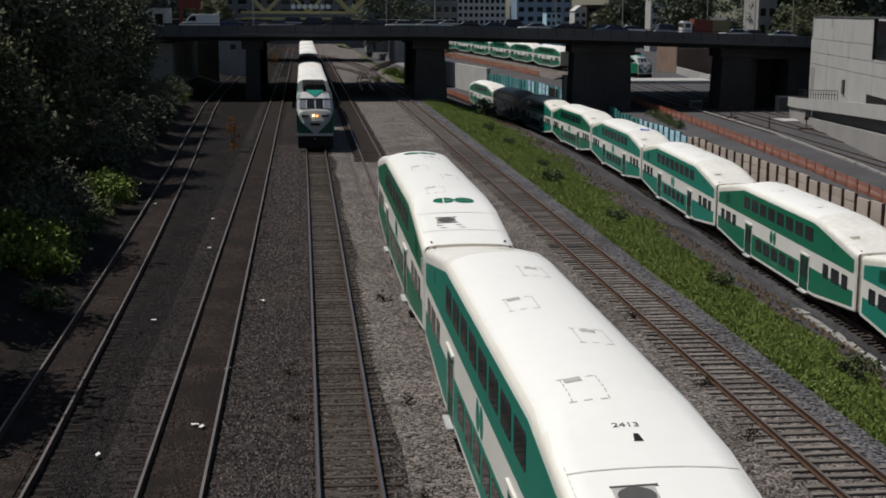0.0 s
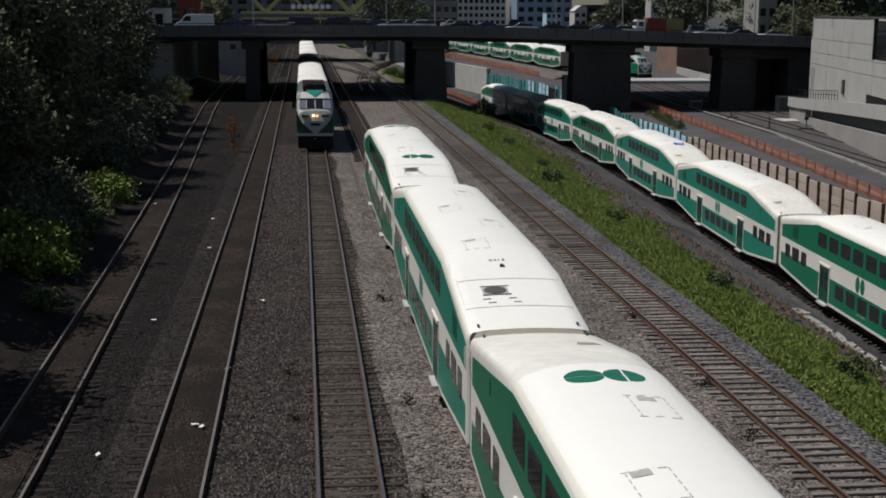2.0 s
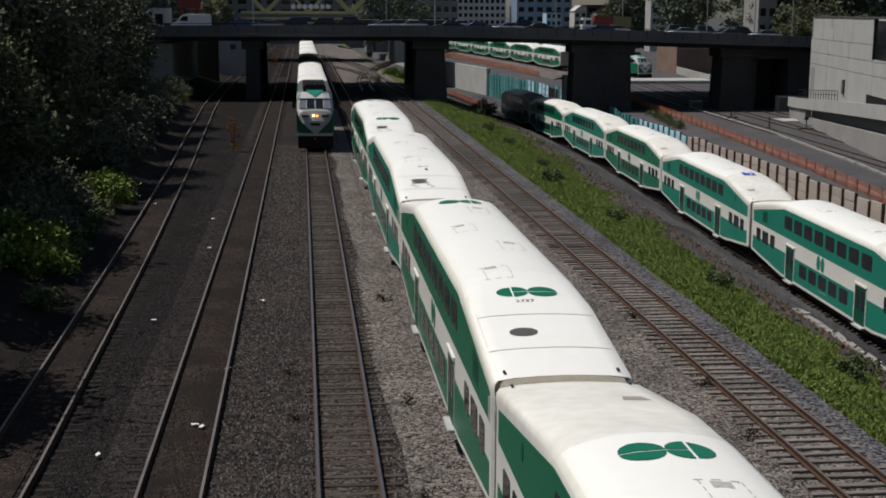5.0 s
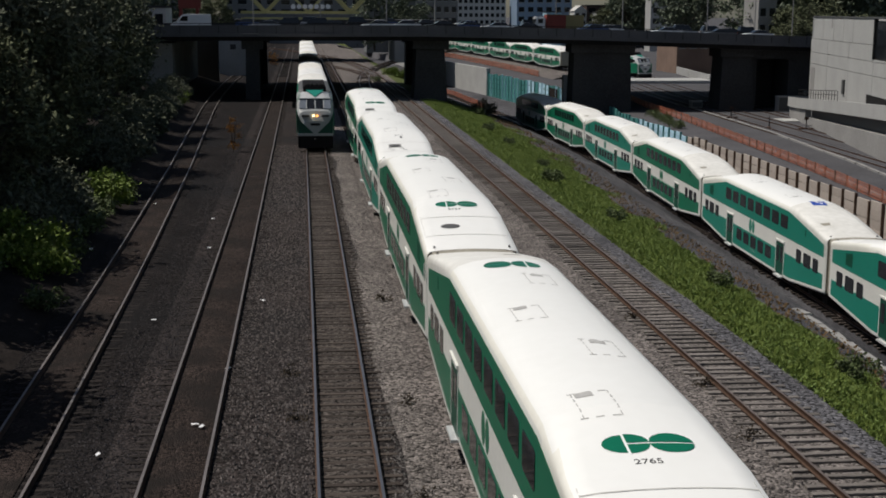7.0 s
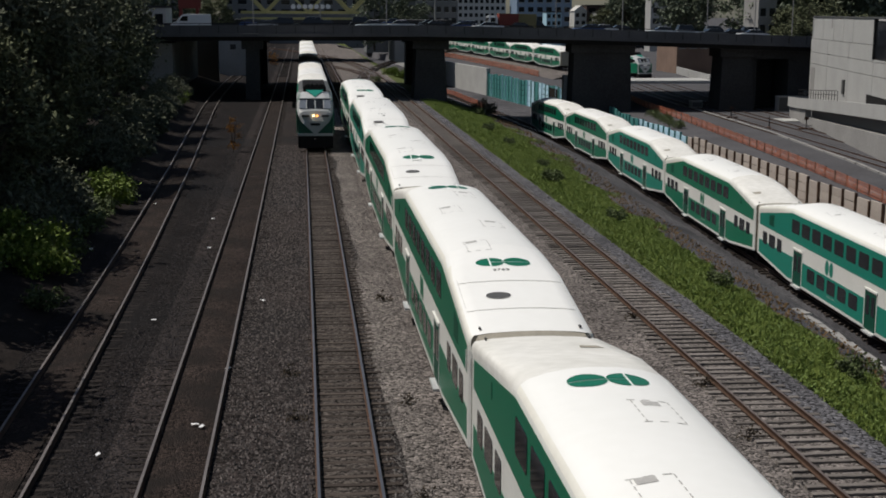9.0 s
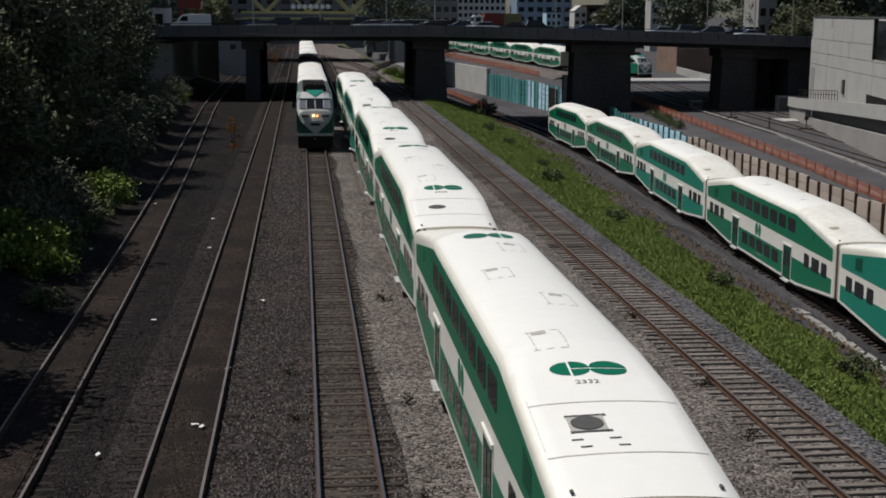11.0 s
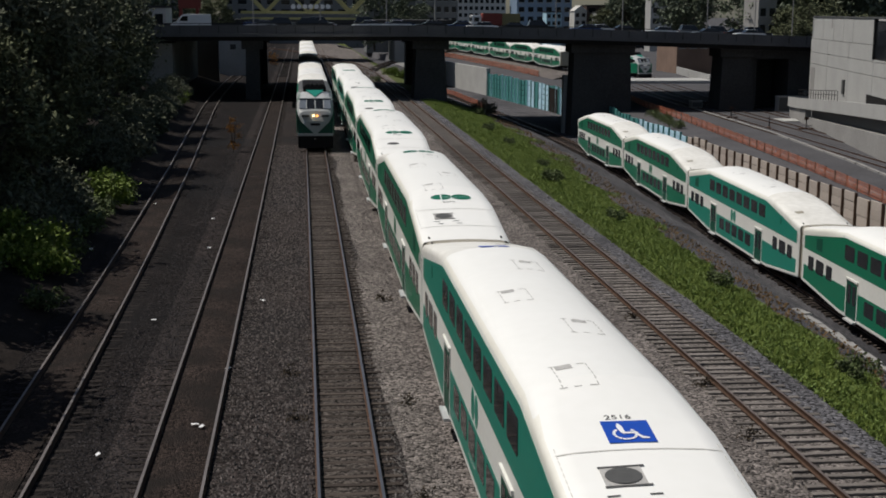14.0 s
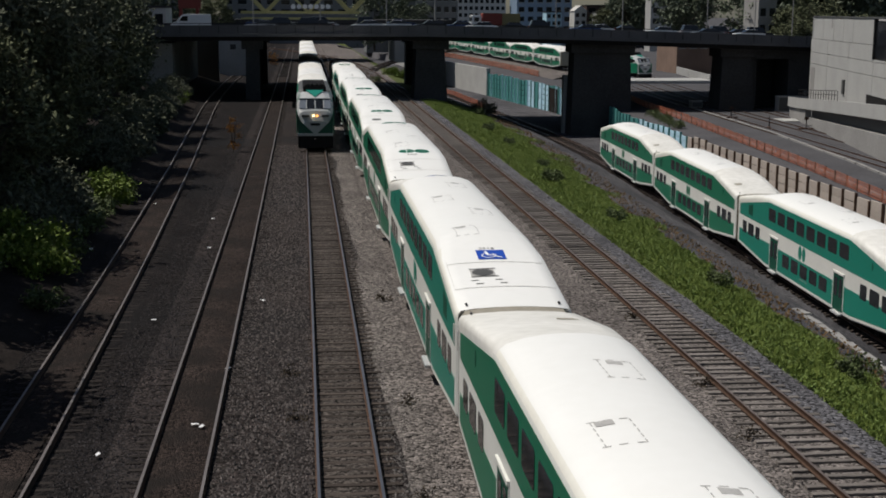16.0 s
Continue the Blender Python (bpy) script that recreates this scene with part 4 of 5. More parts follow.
pad = thing("concrete_pad", "small pale concrete pad in the yard", "pad", kind="structure")
part("pad", boxm(57.6, 60.2, 152, 156, YARD_Z - .1, YARD_Z + .12, .03), CONC, pad)
trough = thing("cable_trough", "pale weathered trough boards along the mesh fence", "cable trough", kind="structure")
for line in ([(39.9, 76), (40.9, 88), (43.2, 108), (46.7, 152.7), (47.9, 177), (49.3, 191)], [(45.6, 92), (48.2, 112), (51.0, 140), (52.6, 172)]):
    for (x0, y0), (x1, y1) in zip(line, line[1:]):
        d = Vector((x1 - x0, y1 - y0, 0))
        n = int(d.length / 3)
        for i in range(n):
            a = Vector((x0, y0, YARD_Z)) + d * i / n
            piece("trough_board", "t", lambda: boxm(0, 3.0, -.16, .16, -.05, .16, .02), CONC_MID, pose(a.x, a.y, a.z, 0, 0, math.degrees(math.atan2(d.y, d.x)) + wrng.uniform(-1.5, 1.5)), trough)
barrier = thing("low_wall", "low pale concrete wall along the yard road", "wall", kind="structure")
for (x0, y0), (x1, y1) in (((75.2, 237.5), (77.9, 260)), ((77.9, 260), (80.4, 281))):
    d = Vector((x1 - x0, y1 - y0, 0))
    n = int(d.length / 3)
    for i in range(n):
        a = Vector((x0, y0, YARD_Z)) + d * i / n
        piece("wall_panel", "b", lambda: boxm(0, 2.95, -.15, .15, -.1, 1.5, .03), CONC, pose(*a, 0, 0, math.degrees(math.atan2(d.y, d.x))), barrier)
for x, y, a in ((53.0, 158.4, 20), (52.7, 144.0, 70), (56.4, 142.3, 10)):
    st = thing("switch_stand", "dark iron switch stand beside the yard tracks", "switch stand", "switch stands")
    part("base", boxm(-.9, .9, -.25, .25, 0, .14, .03), RUST, st)
    part("mast", finish(cyl(bmesh.new(), (0, 0, .65), "z", .06, 1.1, 8)), UNDER, st)
    part("target", boxm(-.28, .28, -.03, .03, 1.05, 1.4, .03), RUST, st)
    part("lever", boxm(.0, .75, -.04, .04, .34, .42, .01), UNDER, st)
    st.matrix_world = pose(x, y, YARD_Z, 0, 0, a)
slab = thing("platform_slab", "pale concrete platform edge in the yard", "platform", kind="structure")
part("slab", boxm(59.5, 77.5, 236, 246, YARD_Z - .2, YARD_Z + .55, .04), CONC, slab)
part("trough", boxm(37.2, 37.9, 62, 64, -4.3, -4.0, .03), CONC, slab)
low = thing("concrete_footing", "broken concrete footing at the foot of the bank", "footing", kind="structure")
for i in range(9):
    b = part("footing_block", boxm(-.2, .2, -.78, .78, -.25, .16, .05), CONC_MID, low)
    b.matrix_basis = pose(22.7 + .03 * i + wrng.uniform(-.06, .06), 44.5 + i * 1.6, ground_z(22.8, 44.5 + 1.6 * i) - .06, wrng.uniform(-4, 4), wrng.uniform(-4, 4), wrng.uniform(-5, 5))
for x, y, h in ((63.3, 168.5, 2.0), (53.8, 176, .9), (71.0, 214, 2.0)):
    c = thing("equipment_cabinet", "grey trackside equipment cabinet", "cabinet", "trackside cabinets")
    part("body", boxm(-.8, .8, -.5, .5, 0, h, .05), CONC_MID, c)
    part("door", boxm(-.7, .7, -.54, -.49, .15, h - .15, .02), GREYD, c)
    part("lid", boxm(-.86, .86, -.56, .56, h, h + .07, .02), CONC, c)
    c.matrix_world = pose(x, y, YARD_Z, 0, 0, 8)


# ================= concrete hall beside the yard =================
def hall():
    """x runs along the face from the bridge towards the camera's side; -y faces the yard."""
    t = thing("concrete_hall", "pale concrete panel hall with a dark window and ledge", "building", kind="structure")
    part("core", boxm(3.3, 70, .3, 14, -1.9, 10.4), CONC_MID, t)
    for a, b in zip((4.2, 10.5, 17, 22.5, 27.5), (10.5, 17, 22.5, 27.5, 37.5)):
        part("panel", boxm(a + .03, b - .03, 0, .32, 7.98, 10.6, .02), CONC, t)
    for a, b in zip((3, 14, 26, 38), (14, 26, 38, 52)):
        part("panel", boxm(a + .03, b - .03, 0, .32, 6.3, 7.94 if b < 39 else 6.5, .02), CONC, t)
        part("panel", boxm(a + .03, b - .03, 0, .32, 4.87, 6.26, .02), CONC, t)
        part("panel", boxm(a + .03, b - .03, 0, .32, -1.9, 4.83, .02), CONC, t)
    part("window", boxm(38, 70, .12, .3, 6.5, 10.3), GLASS, t, "large dark window")
    part("window_frame", boxm(37.5, 38, -.04, .3, 6.5, 10.6, .02), UNDER, t)
    part("coping", boxm(4.1, 70, -.08, .5, 10.6, 10.78, .02), GREYD, t)
    part("end_panel", boxm(2.95, 3.3, .1, 14, -1.9, 10.6), CONC, t)
    part("stain_streak", boxm(15.6, 16.4, -.012, .02, 9.4, 10.6), CONC_MID, t)
    part("loading_door", boxm(36, 46, -.06, .05, .6, 2.9, .02), UNDER, t)
    # walkway that climbs along the hall behind a pale parapet
    ledge = part("ledge", finish(prism(bmesh.new(), [(7, -.4), (13, -.2), (40, 1.1), (60, 2.0), (60, 3.3), (40, 2.4), (13, 1.0), (7, .75)], "y", -3.2, -2.9)), CONC, t, "pale concrete parapet of the walkway")
    part("ledge_floor", finish(prism(bmesh.new(), [(7, -.4), (13, -.2), (40, 1.1), (60, 2.0), (60, 2.3), (40, 1.4), (13, .1), (7, -.1)], "y", -2.9, -.02)), CONC_MID, ledge)
    part("ledge_recess", finish(prism(bmesh.new(), [(18, -1.9), (60, -1.9), (60, 2.0), (40, 1.1), (18, .04)], "y", -2.2, -.02)), GREYD, ledge)
    part("ledge_base", finish(prism(bmesh.new(), [(7, -1.9), (60, -1.9), (60, .6), (40, -.1), (18, -.9), (18, .04), (13, -.2), (7, -.4)], "y", -2.95, -2.25)), CONC_MID, ledge)
    for x in np.arange(14, 37, 1.5):
        z = 1.0 + (x - 13) * 1.4 / 27
        part("ledge_rail", boxm(x - .03, x + .03, -3.08, -3.02, z - .05, z + 1.0), UNDER, ledge)
    for q in (.55, 1.0):
        part("ledge_rail", finish(prism(bmesh.new(), [(13.5, 1.0 + q), (36, 2.2 + q), (36, 2.26 + q), (13.5, 1.06 + q)], "y", -3.08, -3.02)), UNDER, ledge)
    part("vent_box", boxm(24, 25, -.2, 0, 2.2, 3.8, .03), GREYD, t)
    part("service_box", boxm(13, 15, -.5, 0, -.6, .3, .03), GREYD, t)
    part("recess", boxm(4.0, 6.5, -.03, .02, 1.5, 4.4, .02), CONC_MID, t)
    t.matrix_world = pose(65.3, 166, 0, 0, 0, -101.5)


hall()
ramp = thing("low_wall", "low pale concrete wall before the abutment", "wall", kind="structure")
part("wall", boxm(64.6, 70, 170.0, 170.4, -2, .2, .03), CONC, ramp)


# ================= vegetation =================
def tree_data(seed, h, r, leaves, size, leaf, low=0.25, stretch=1.0):
    rng = np.random.RandomState(seed)
    t = thing("tree", "dense dark green broadleaf tree on the embankment", "tree", "embankment trees")
    bm = bmesh.new()

    def limb(a, b, r0, r1):
        d = (b - a)
        q = d.to_track_quat("Z", "Y").to_matrix().to_4x4()
        bmesh.ops.create_cone(bm, cap_ends=False, segments=7, radius1=r0, radius2=r1, depth=d.length, matrix=Matrix.Translation((a + b) / 2) @ q)
    k = Vector((rng.uniform(-.4, .4), rng.uniform(-.4, .4), h * .45))
    limb(Vector((0, 0, -.3)), k, .26, .17)
    ends = []
    for i in range(9):
        a = k * rng.uniform(.45, 1.0)
        g = rng.uniform(0, 6.28)
        b = Vector((r * .75 * math.cos(g), r * .75 * math.sin(g), h * rng.uniform(.5, .92)))
        limb(a, b, .11, .03)
        ends.append(b)
    part("trunk", finish(bm), BARK, t, "grey branching trunk")
    cs = []
    n_cl = 70
    for i in range(n_cl):
        g, e = rng.uniform(0, 6.28), rng.uniform(-1, 1)
        rad = r * rng.uniform(.35, 1.05) ** .6
        zc = h * (low + (1 - low) * .5)
        hz = h * (1 - low) * .5
        c = np.array([rad * math.cos(g) * math.sqrt(1 - e * e * .8), rad * math.sin(g) * math.sqrt(1 - e * e * .8), zc + hz * e * rng.uniform(.7, 1.05)])
        m = leaves // n_cl
        cs.append(c + rng.normal(size=(m, 3)) * np.array([.62, .62, .42]) * (r / 3.6) * rng.uniform(.6, 1.3))
    leaf_soup("crown", np.concatenate(cs), size, leaf, t, rng, .2)
    return t


def bush_data(seed, h, r, leaves, size, leaf, label):
    rng = np.random.RandomState(seed)
    t = thing("shrub", label, "shrub", "trackside shrubs")
    cs = []
    for i in range(16):
        g = rng.uniform(0, 6.28)
        rad = r * rng.uniform(0, 1) ** .6
        c = np.array([rad * math.cos(g), rad * math.sin(g), h * rng.uniform(.15, .85) * (1 - .4 * rad / r)])
        cs.append(c + rng.normal(size=(leaves // 16, 3)) * np.array([.28, .28, .22]) * r / 1.3)
    pts = np.concatenate(cs)
    pts[:, 2] = np.abs(pts[:, 2])
    leaf_soup("foliage", pts, size, leaf, t, rng)
    st = bmesh.new()
    for i in range(7):
        g = rng.uniform(0, 6.28)
        b = Vector((r * .6 * math.cos(g), r * .6 * math.sin(g), h * .7))
        bmesh.ops.create_cone(st, cap_ends=False, segments=5, radius1=.03, radius2=.008, depth=b.length, matrix=Matrix.Translation(b / 2) @ b.to_track_quat("Z", "Y").to_matrix().to_4x4())
    part("stalk", finish(st), BARK, t)
    return t


TREES = [tree_data(3, 13.5, 4.2, 12600, .21, LEAF, .12), tree_data(4, 12.0, 3.8, 11900, .2, LEAF_B, .1), tree_data(5, 14.5, 4.0, 12600, .21, LEAF, .2), tree_data(6, 9.0, 3.0, 9100, .18, LEAF_B, .05)]
FAR_TREES = [tree_data(7, 12.5, 4.4, 4200, .36, LEAF_FAR, .08), tree_data(8, 14.0, 4.0, 4200, .36, LEAF_FAR, .12)]
far_used = set()
spots = [(-16.6, 49, 1), (-17.5, 62, 0), (-16.5, 39, 2), (-17.8, 73, 3), (-16.5, 86, 2), (-16.4, 95, 0), (-16.2, 107, 1), (-17.4, 119, 2), (-17.6, 131, 0), (-18.8, 142, 1), (-19.4, 153, 3),
         (-20.5, 55, 0), (-21, 70, 2), (-22, 88, 0), (-23, 104, 2), (-24, 122, 0), (-26, 140, 2), (-24, 158, 1), (-30, 110, 2), (-31, 135, 0), (-33, 160, 2), (-29, 90, 1), (-13.2, 37, 3), (-14.2, 66, 3), (-14.6, 84, 3), (-27, 75, 0), (-34, 180, 0), (-18.6, 67, 3), (-18.5, 150, 3)]
used = set()
trng = random.Random(11)
for x, y, k in spots:
    z = ground_z(x, y)
    x -= 1.3
    m = Matrix.Translation((x, y, z)) @ Matrix.Rotation(trng.uniform(0, 6.28), 4, "Z") @ Matrix.Scale(1.12 if x < -20.5 else 1.0, 4)
    if k in used:
        copy_thing(TREES[k], m)
    else:
        TREES[k].matrix_world = m
        used.add(k)
BUSH = [bush_data(21, 2.2, 1.5, 1500, .15, LEAF, "dark leafy shrub under the embankment trees"), bush_data(22, 2.4, 1.4, 2400, .13, WEED_SUN, "sunlit green weeds beside the old track"), bush_data(23, 1.0, .8, 700, .09, WEED_DIM, "low green weeds beside the track"),
        # the tall orange clump is added where only an orange blur shows
        bush_data(24, 4.4, .8, 700, .075, ORANGE_CLUMP, "tall sparse clump of orange leaves"), bush_data(25, .4, .3, 90, .05, WITHER, "withered grey-brown weed in the ballast")]
bsp = [(0, path_at(A_X, q) - 4.3 - (i % 3) * .7, q) for i, q in enumerate(np.arange(88, 172, 3.2))] + [(0, -14.6, 65), (0, -15.0, 70), (0, -13.4, 93), (0, -13.6, 101), (0, -14.2, 110), (0, -14.6, 119), (0, -15.0, 128), (0, -15.2, 137), (0, -15.4, 146), (0, -16.0, 155), (0, -13.8, 88),
       (1, -11.5, 80.5), (1, -11.2, 75.5), (1, -10.7, 55.5), (1, -11.6, 57.5), (1, -12.9, 54), (2, -11.6, 78), (2, -10.9, 73.2), (2, -11.9, 83), (2, -10.6, 71), (2, -10.3, 60), (2, -10.9, 62), (2, -12.4, 52), (0, -12.6, 66), (0, -13.0, 70), (0, -13.4, 74), (0, -12.9, 62), (1, -14.6, 150), (1, -14.4, 156), (1, -13.4, 60), (2, -10.3, 56.5), (2, -10.4, 79), (2, -10.6, 66), (2, -12.6, 118), (2, -9.6, 50), (2, -13.8, 150), (2, -14.4, 170),
       (3, -5.7, 108), (4, -0.5, 40.3), (4, -0.3, 35.6), (4, 2.9, 37.0), (4, 2.8, 29), (4, 12.2, 38), (4, 12.3, 47), (4, 11.9, 33), (4, 3.1, 51)]
bused = set()
for k, x, y in bsp:
    if k in (1, 2) and x < -9:
        x -= 0.35
    m = Matrix.Translation((x, y, ground_z(x, y) - .03)) @ Matrix.Rotation(trng.uniform(0, 6.28), 4, "Z") @ Matrix.Scale(trng.uniform(.85, 1.15), 4)
    if k in bused:
        copy_thing(BUSH[k], m)
    else:
        BUSH[k].matrix_world = m
        bused.add(k)


def bank_cover():
    rng = np.random.RandomState(8)
    n = 230000
    y = 26 + 150 * rng.uniform(0, 1, n) ** 1.7
    u = rng.uniform(0, 1, n)
    pts, dry = [], []
    for yy, uu in zip(y, u):
        toe = rx(yy) - 3.3
        x = 15.3 + (toe - 15.3) * (uu * .98)
        thick = noise.noise(Vector((x * .35, yy * .35, 3)))
        if uu > .62 + .22 * thick:
            if uu < .85 and rng.rand() < .1:
                dry.append((x, yy, ground_z(x, yy) + rng.uniform(0, .3)))
            continue
        tall = .1 + .3 * max(0, thick) + .22 * max(0, noise.noise(Vector((x * 1.1, yy * 1.1, 7))))
        if uu < .05:
            tall *= .5
        pts.append((x, yy, ground_z(x, yy) + rng.uniform(0, 1) * tall))
    pts = np.array(pts)
    k = rng.uniform(0, 1, len(pts)) < .6
    for nm, p, m in (("bank_grass", pts[k], GRASS), ("bank_weeds", pts[~k], WEED)):
        tagged(leaf_soup(nm, p, .085 if m is WEED else .13, m, None, rng, 0, .4 if m is WEED else .14), "thick bright green weeds and grass on the bank", "grass", kind="stuff")
    tagged(leaf_soup("dry_weeds", np.array(dry), .08, DRY, None, rng), "dry brown weeds along the foot of the bank", "grass", kind="stuff")


bank_cover()
for i in range(7):
    yy = 42 + i * 15.0
    x = 16.6 + trng.uniform(0, 2.6)
    m = Matrix.Translation((x, yy, ground_z(x, yy) + .05)) @ Matrix.Rotation(trng.uniform(0, 6), 4, "Z") @ Matrix.Scale(trng.uniform(.5, .9), 4)
    copy_thing(BUSH[2], m)
for x, y, k in ((22.5, 168, 2), (24.5, 178, 0), (17.6, 232, 1), (16.2, 240, 1), (19.0, 246, 0), (-9.4, 262, 2), (12, 215, 2), (-5.6, 276, 3), (-6.6, 281, 3), (42.5, 150, 2), (43.2, 154, 2), (43.6, 160, 2), (42.0, 144, 2)):
    copy_thing(BUSH[k], Matrix.Translation((x, y, ground_z(x, y))))

# loose stones lying on the ballast
def stones(name, label, x0, x1, n, material, seed, big=0.045, z=-.225):
    rng = np.random.RandomState(seed)
    x = rng.uniform(x0, x1, n)
    y = 13 + 100 * rng.uniform(0, 1, n) ** 2.1
    s = big * rng.uniform(.5, 1.3, n)
    base = np.array([(1, 0, 0), (-.5, .8, 0), (-.5, -.8, 0), (.1, .1, .9)])
    v, f = [], []
    ang = rng.uniform(0, 6.28, n)
    for i in range(n):
        c, q = math.cos(ang[i]), math.sin(ang[i])
        for bx, by, bz in base:
            v.append((x[i] + s[i] * (bx * c - by * q), y[i] + s[i] * (bx * q + by * c), z + s[i] * bz))
        k = 4 * i
        f += [(k, k + 1, k + 3), (k + 1, k + 2, k + 3), (k + 2, k, k + 3)]
    tagged(soup(name, v, f, material), label, "stones", kind="stuff")


stones("ballast_stones", "loose dark ballast stones between the tracks", -6.2, -4.2, 12000, STONES_DARK, 1, .05)
stones("ballast_stones", "loose dark ballast stones between the tracks", -2.4, 0.1, 24000, STONES, 2, .058)
stones("ballast_stones", "loose dark ballast stones heaped beside the middle track", XC - 1.65, XC - .86, 8000, STONES, 5, .055, -.18)
stones("gravel_stones", "loose grey gravel beside the train", 2.0, 3.7, 17000, STONES_LIGHT, 3, .05)
stones("gravel_stones", "loose grey gravel beside the train", 6.9, 12.8, 20000, STONES_LIGHT, 4, .045)
for x, y, a in ((-3.1, 35.3, 20), (-2.9, 35.1, 70), (-8.8, 78, 30), (-5.6, 48, 10), (-2.5, 41, 60), (-5.4, 33, 80), (-4.6, 63, 35), (-1.7, 51, 15), (-10.1, 62.5, 50), (-5.0, 72, 0)):
    d = thing("litter", "crumpled scrap of white paper on the ballast", "litter", "scraps on the ballast")
    bm = bmesh.new()
    bmesh.ops.create_grid(bm, x_segments=4, y_segments=3, size=.1)
    for v in bm.verts:
        v.co.z = noise.noise(v.co * 9 + Vector((x, y, 0))) * .07 + .03
        v.co.y *= .6
    part("sheet", bm, SIGNWHITE, d)
    d.matrix_world = pose(x, y, ground_z(x, y) + .1, 0, 0, a)


# ================= traffic on the bridge =================
CARPAINT = {n: mat(n + " car paint", c, .3, .08, 1, 8, metal=.2) for n, c in (("white", (.7, .7, .7)), ("silver", (.38, .39, .4)), ("black", (.02, .02, .022)), ("grey", (.12, .125, .13)), ("blue", (.03, .06, .16)))}
TYRE = mat("tyre rubber", (.02, .02, .02), .9, .2, 3, 20)
REDC = mat("red container paint", (.2, .03, .02), .5, .15, .6, 6)
YELC = mat("yellow truck paint", (.22, .18, .075), .5, .12, .6, 6)


def wheels(t, xs, r=.33, w=.8):
    for x in xs:
        for s in (-1, 1):
            b = bmesh.new()
            cyl(b, (x, s * w, r), "y", r, .22, 16)
            part("wheel", finish(b), TYRE, t)


def motorcar(paint, suv=False):
    t = thing("car", paint + " car in the slow traffic on the bridge", "car", "cars on the bridge")
    h = 1.75 if suv else 1.42
    bm = bmesh.new()
    low = [(-2.25, .35), (2.2, .35), (2.28, .7), (1.9, .86), (.95, .95), (-1.9, 1.0), (-2.3, .85)]
    prism(bm, low, "y", -.88, .88)
    finish(bm)
    bmesh.ops.bevel(bm, geom=list(bm.edges), offset=.05, segments=2, affect="EDGES")
    part("body", bm, CARPAINT[paint], t)
    bm = bmesh.new()
    a = [(x, s * .82, z) for x, z in ((1.0, .95), (-2.0 if suv else -1.75, .98)) for s in (1, -1)]
    b = [(x, s * .62, z) for x, z in ((.25, h), (-1.7 if suv else -1.05, h)) for s in (1, -1)]
    va, vb = [bm.verts.new(p) for p in a], [bm.verts.new(p) for p in b]
    for i, j in ((0, 1), (1, 3), (3, 2), (2, 0)):
        bm.faces.new((va[i], va[j], vb[j], vb[i]))
    bm.faces.new((vb[0], vb[1], vb[3], vb[2]))
    part("glasshouse", finish(bm), GLASS, t)
    part("roof", boxm(-1.72 if suv else -1.08, .28, -.63, .63, h - .015, h + .035, .015), CARPAINT[paint], t)
    for s in (-1, 1):
        part("headlight", boxm(2.1, 2.27, s * .7 - .16, s * .7 + .16, .64, .76, .02), SIGNWHITE, t)
        part("rear_lamp", boxm(-2.31, -2.2, s * .7 - .14, s * .7 + .14, .72, .86, .02), REDC, t)
    wheels(t, (-1.4, 1.4))
    return t


def panel_van():
    t = thing("van", "white panel van standing on the bridge", "van", "cars on the bridge")
    bm = bmesh.new()
    prism(bm, [(-2.7, .4), (2.5, .4), (2.55, 1.0), (1.75, 1.25), (1.1, 2.05), (.8, 2.2), (-2.65, 2.2)], "y", -.95, .95)
    finish(bm)
    bmesh.ops.bevel(bm, geom=list(bm.edges), offset=.06, segments=2, affect="EDGES")
    part("body", bm, CARPAINT["white"], t)
    for s in (-1, 1):
        part("side_window", finish(prism(bmesh.new(), [(.3, 1.3), (1.45, 1.3), (.95, 1.95), (.3, 1.95)], "y", s * .94, s * .962)), GLASS, t)
    wheels(t, (-1.7, 1.7))
    return t


def truck():
    t = thing("box_truck", "truck with white cab and red and yellow box", "truck", "cars on the bridge")
    part("cab", boxm(1.95, 3.4, -1.05, 1.05, .5, 2.3, .15), CARPAINT["white"], t)
    part("windscreen", boxm(3.1, 3.43, -.92, .92, 1.4, 2.05, .05), GLASS, t)
    for s in (-1, 1):
        part("cab_window", boxm(2.3, 3.0, s * 1.04, s * 1.07, 1.4, 2.0, .01), GLASS, t)
    part("box", boxm(-3.4, 1.8, -1.15, 1.15, .8, 2.62, .04), YELC, t)
    part("red_panel", boxm(-.9, 1.83, -1.17, 1.17, .78, 2.58, .02), REDC, t)
    part("chassis", boxm(-3.2, 3.1, -.6, .6, .4, .8), UNDER, t)
    for x in np.arange(.1, 1.3, .3):
        part("lettering_bar", boxm(x, x + .18, -1.185, -1.16, 1.7, 1.9), YELC, t)
    wheels(t, (-2.4, 2.5), .42, .95)
    return t


def road_z(x):
    return path_at(TOP, x) - 0.85


def on_road(x, y, way=-1):
    return pose(x, y, road_z(x), 0, math.degrees(math.atan2(road_z(x + 1) - road_z(x - 1), 2)) * (1 if way < 0 else -1), 180 if way < 0 else 0)


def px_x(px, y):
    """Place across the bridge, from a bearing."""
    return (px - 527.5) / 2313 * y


MOVERS = []
CARS = {(p, s): motorcar(p, s) for p, s in (("white", False), ("silver", False), ("black", True), ("grey", False), ("blue", False), ("silver", True), ("black", False))}
firsts = set()


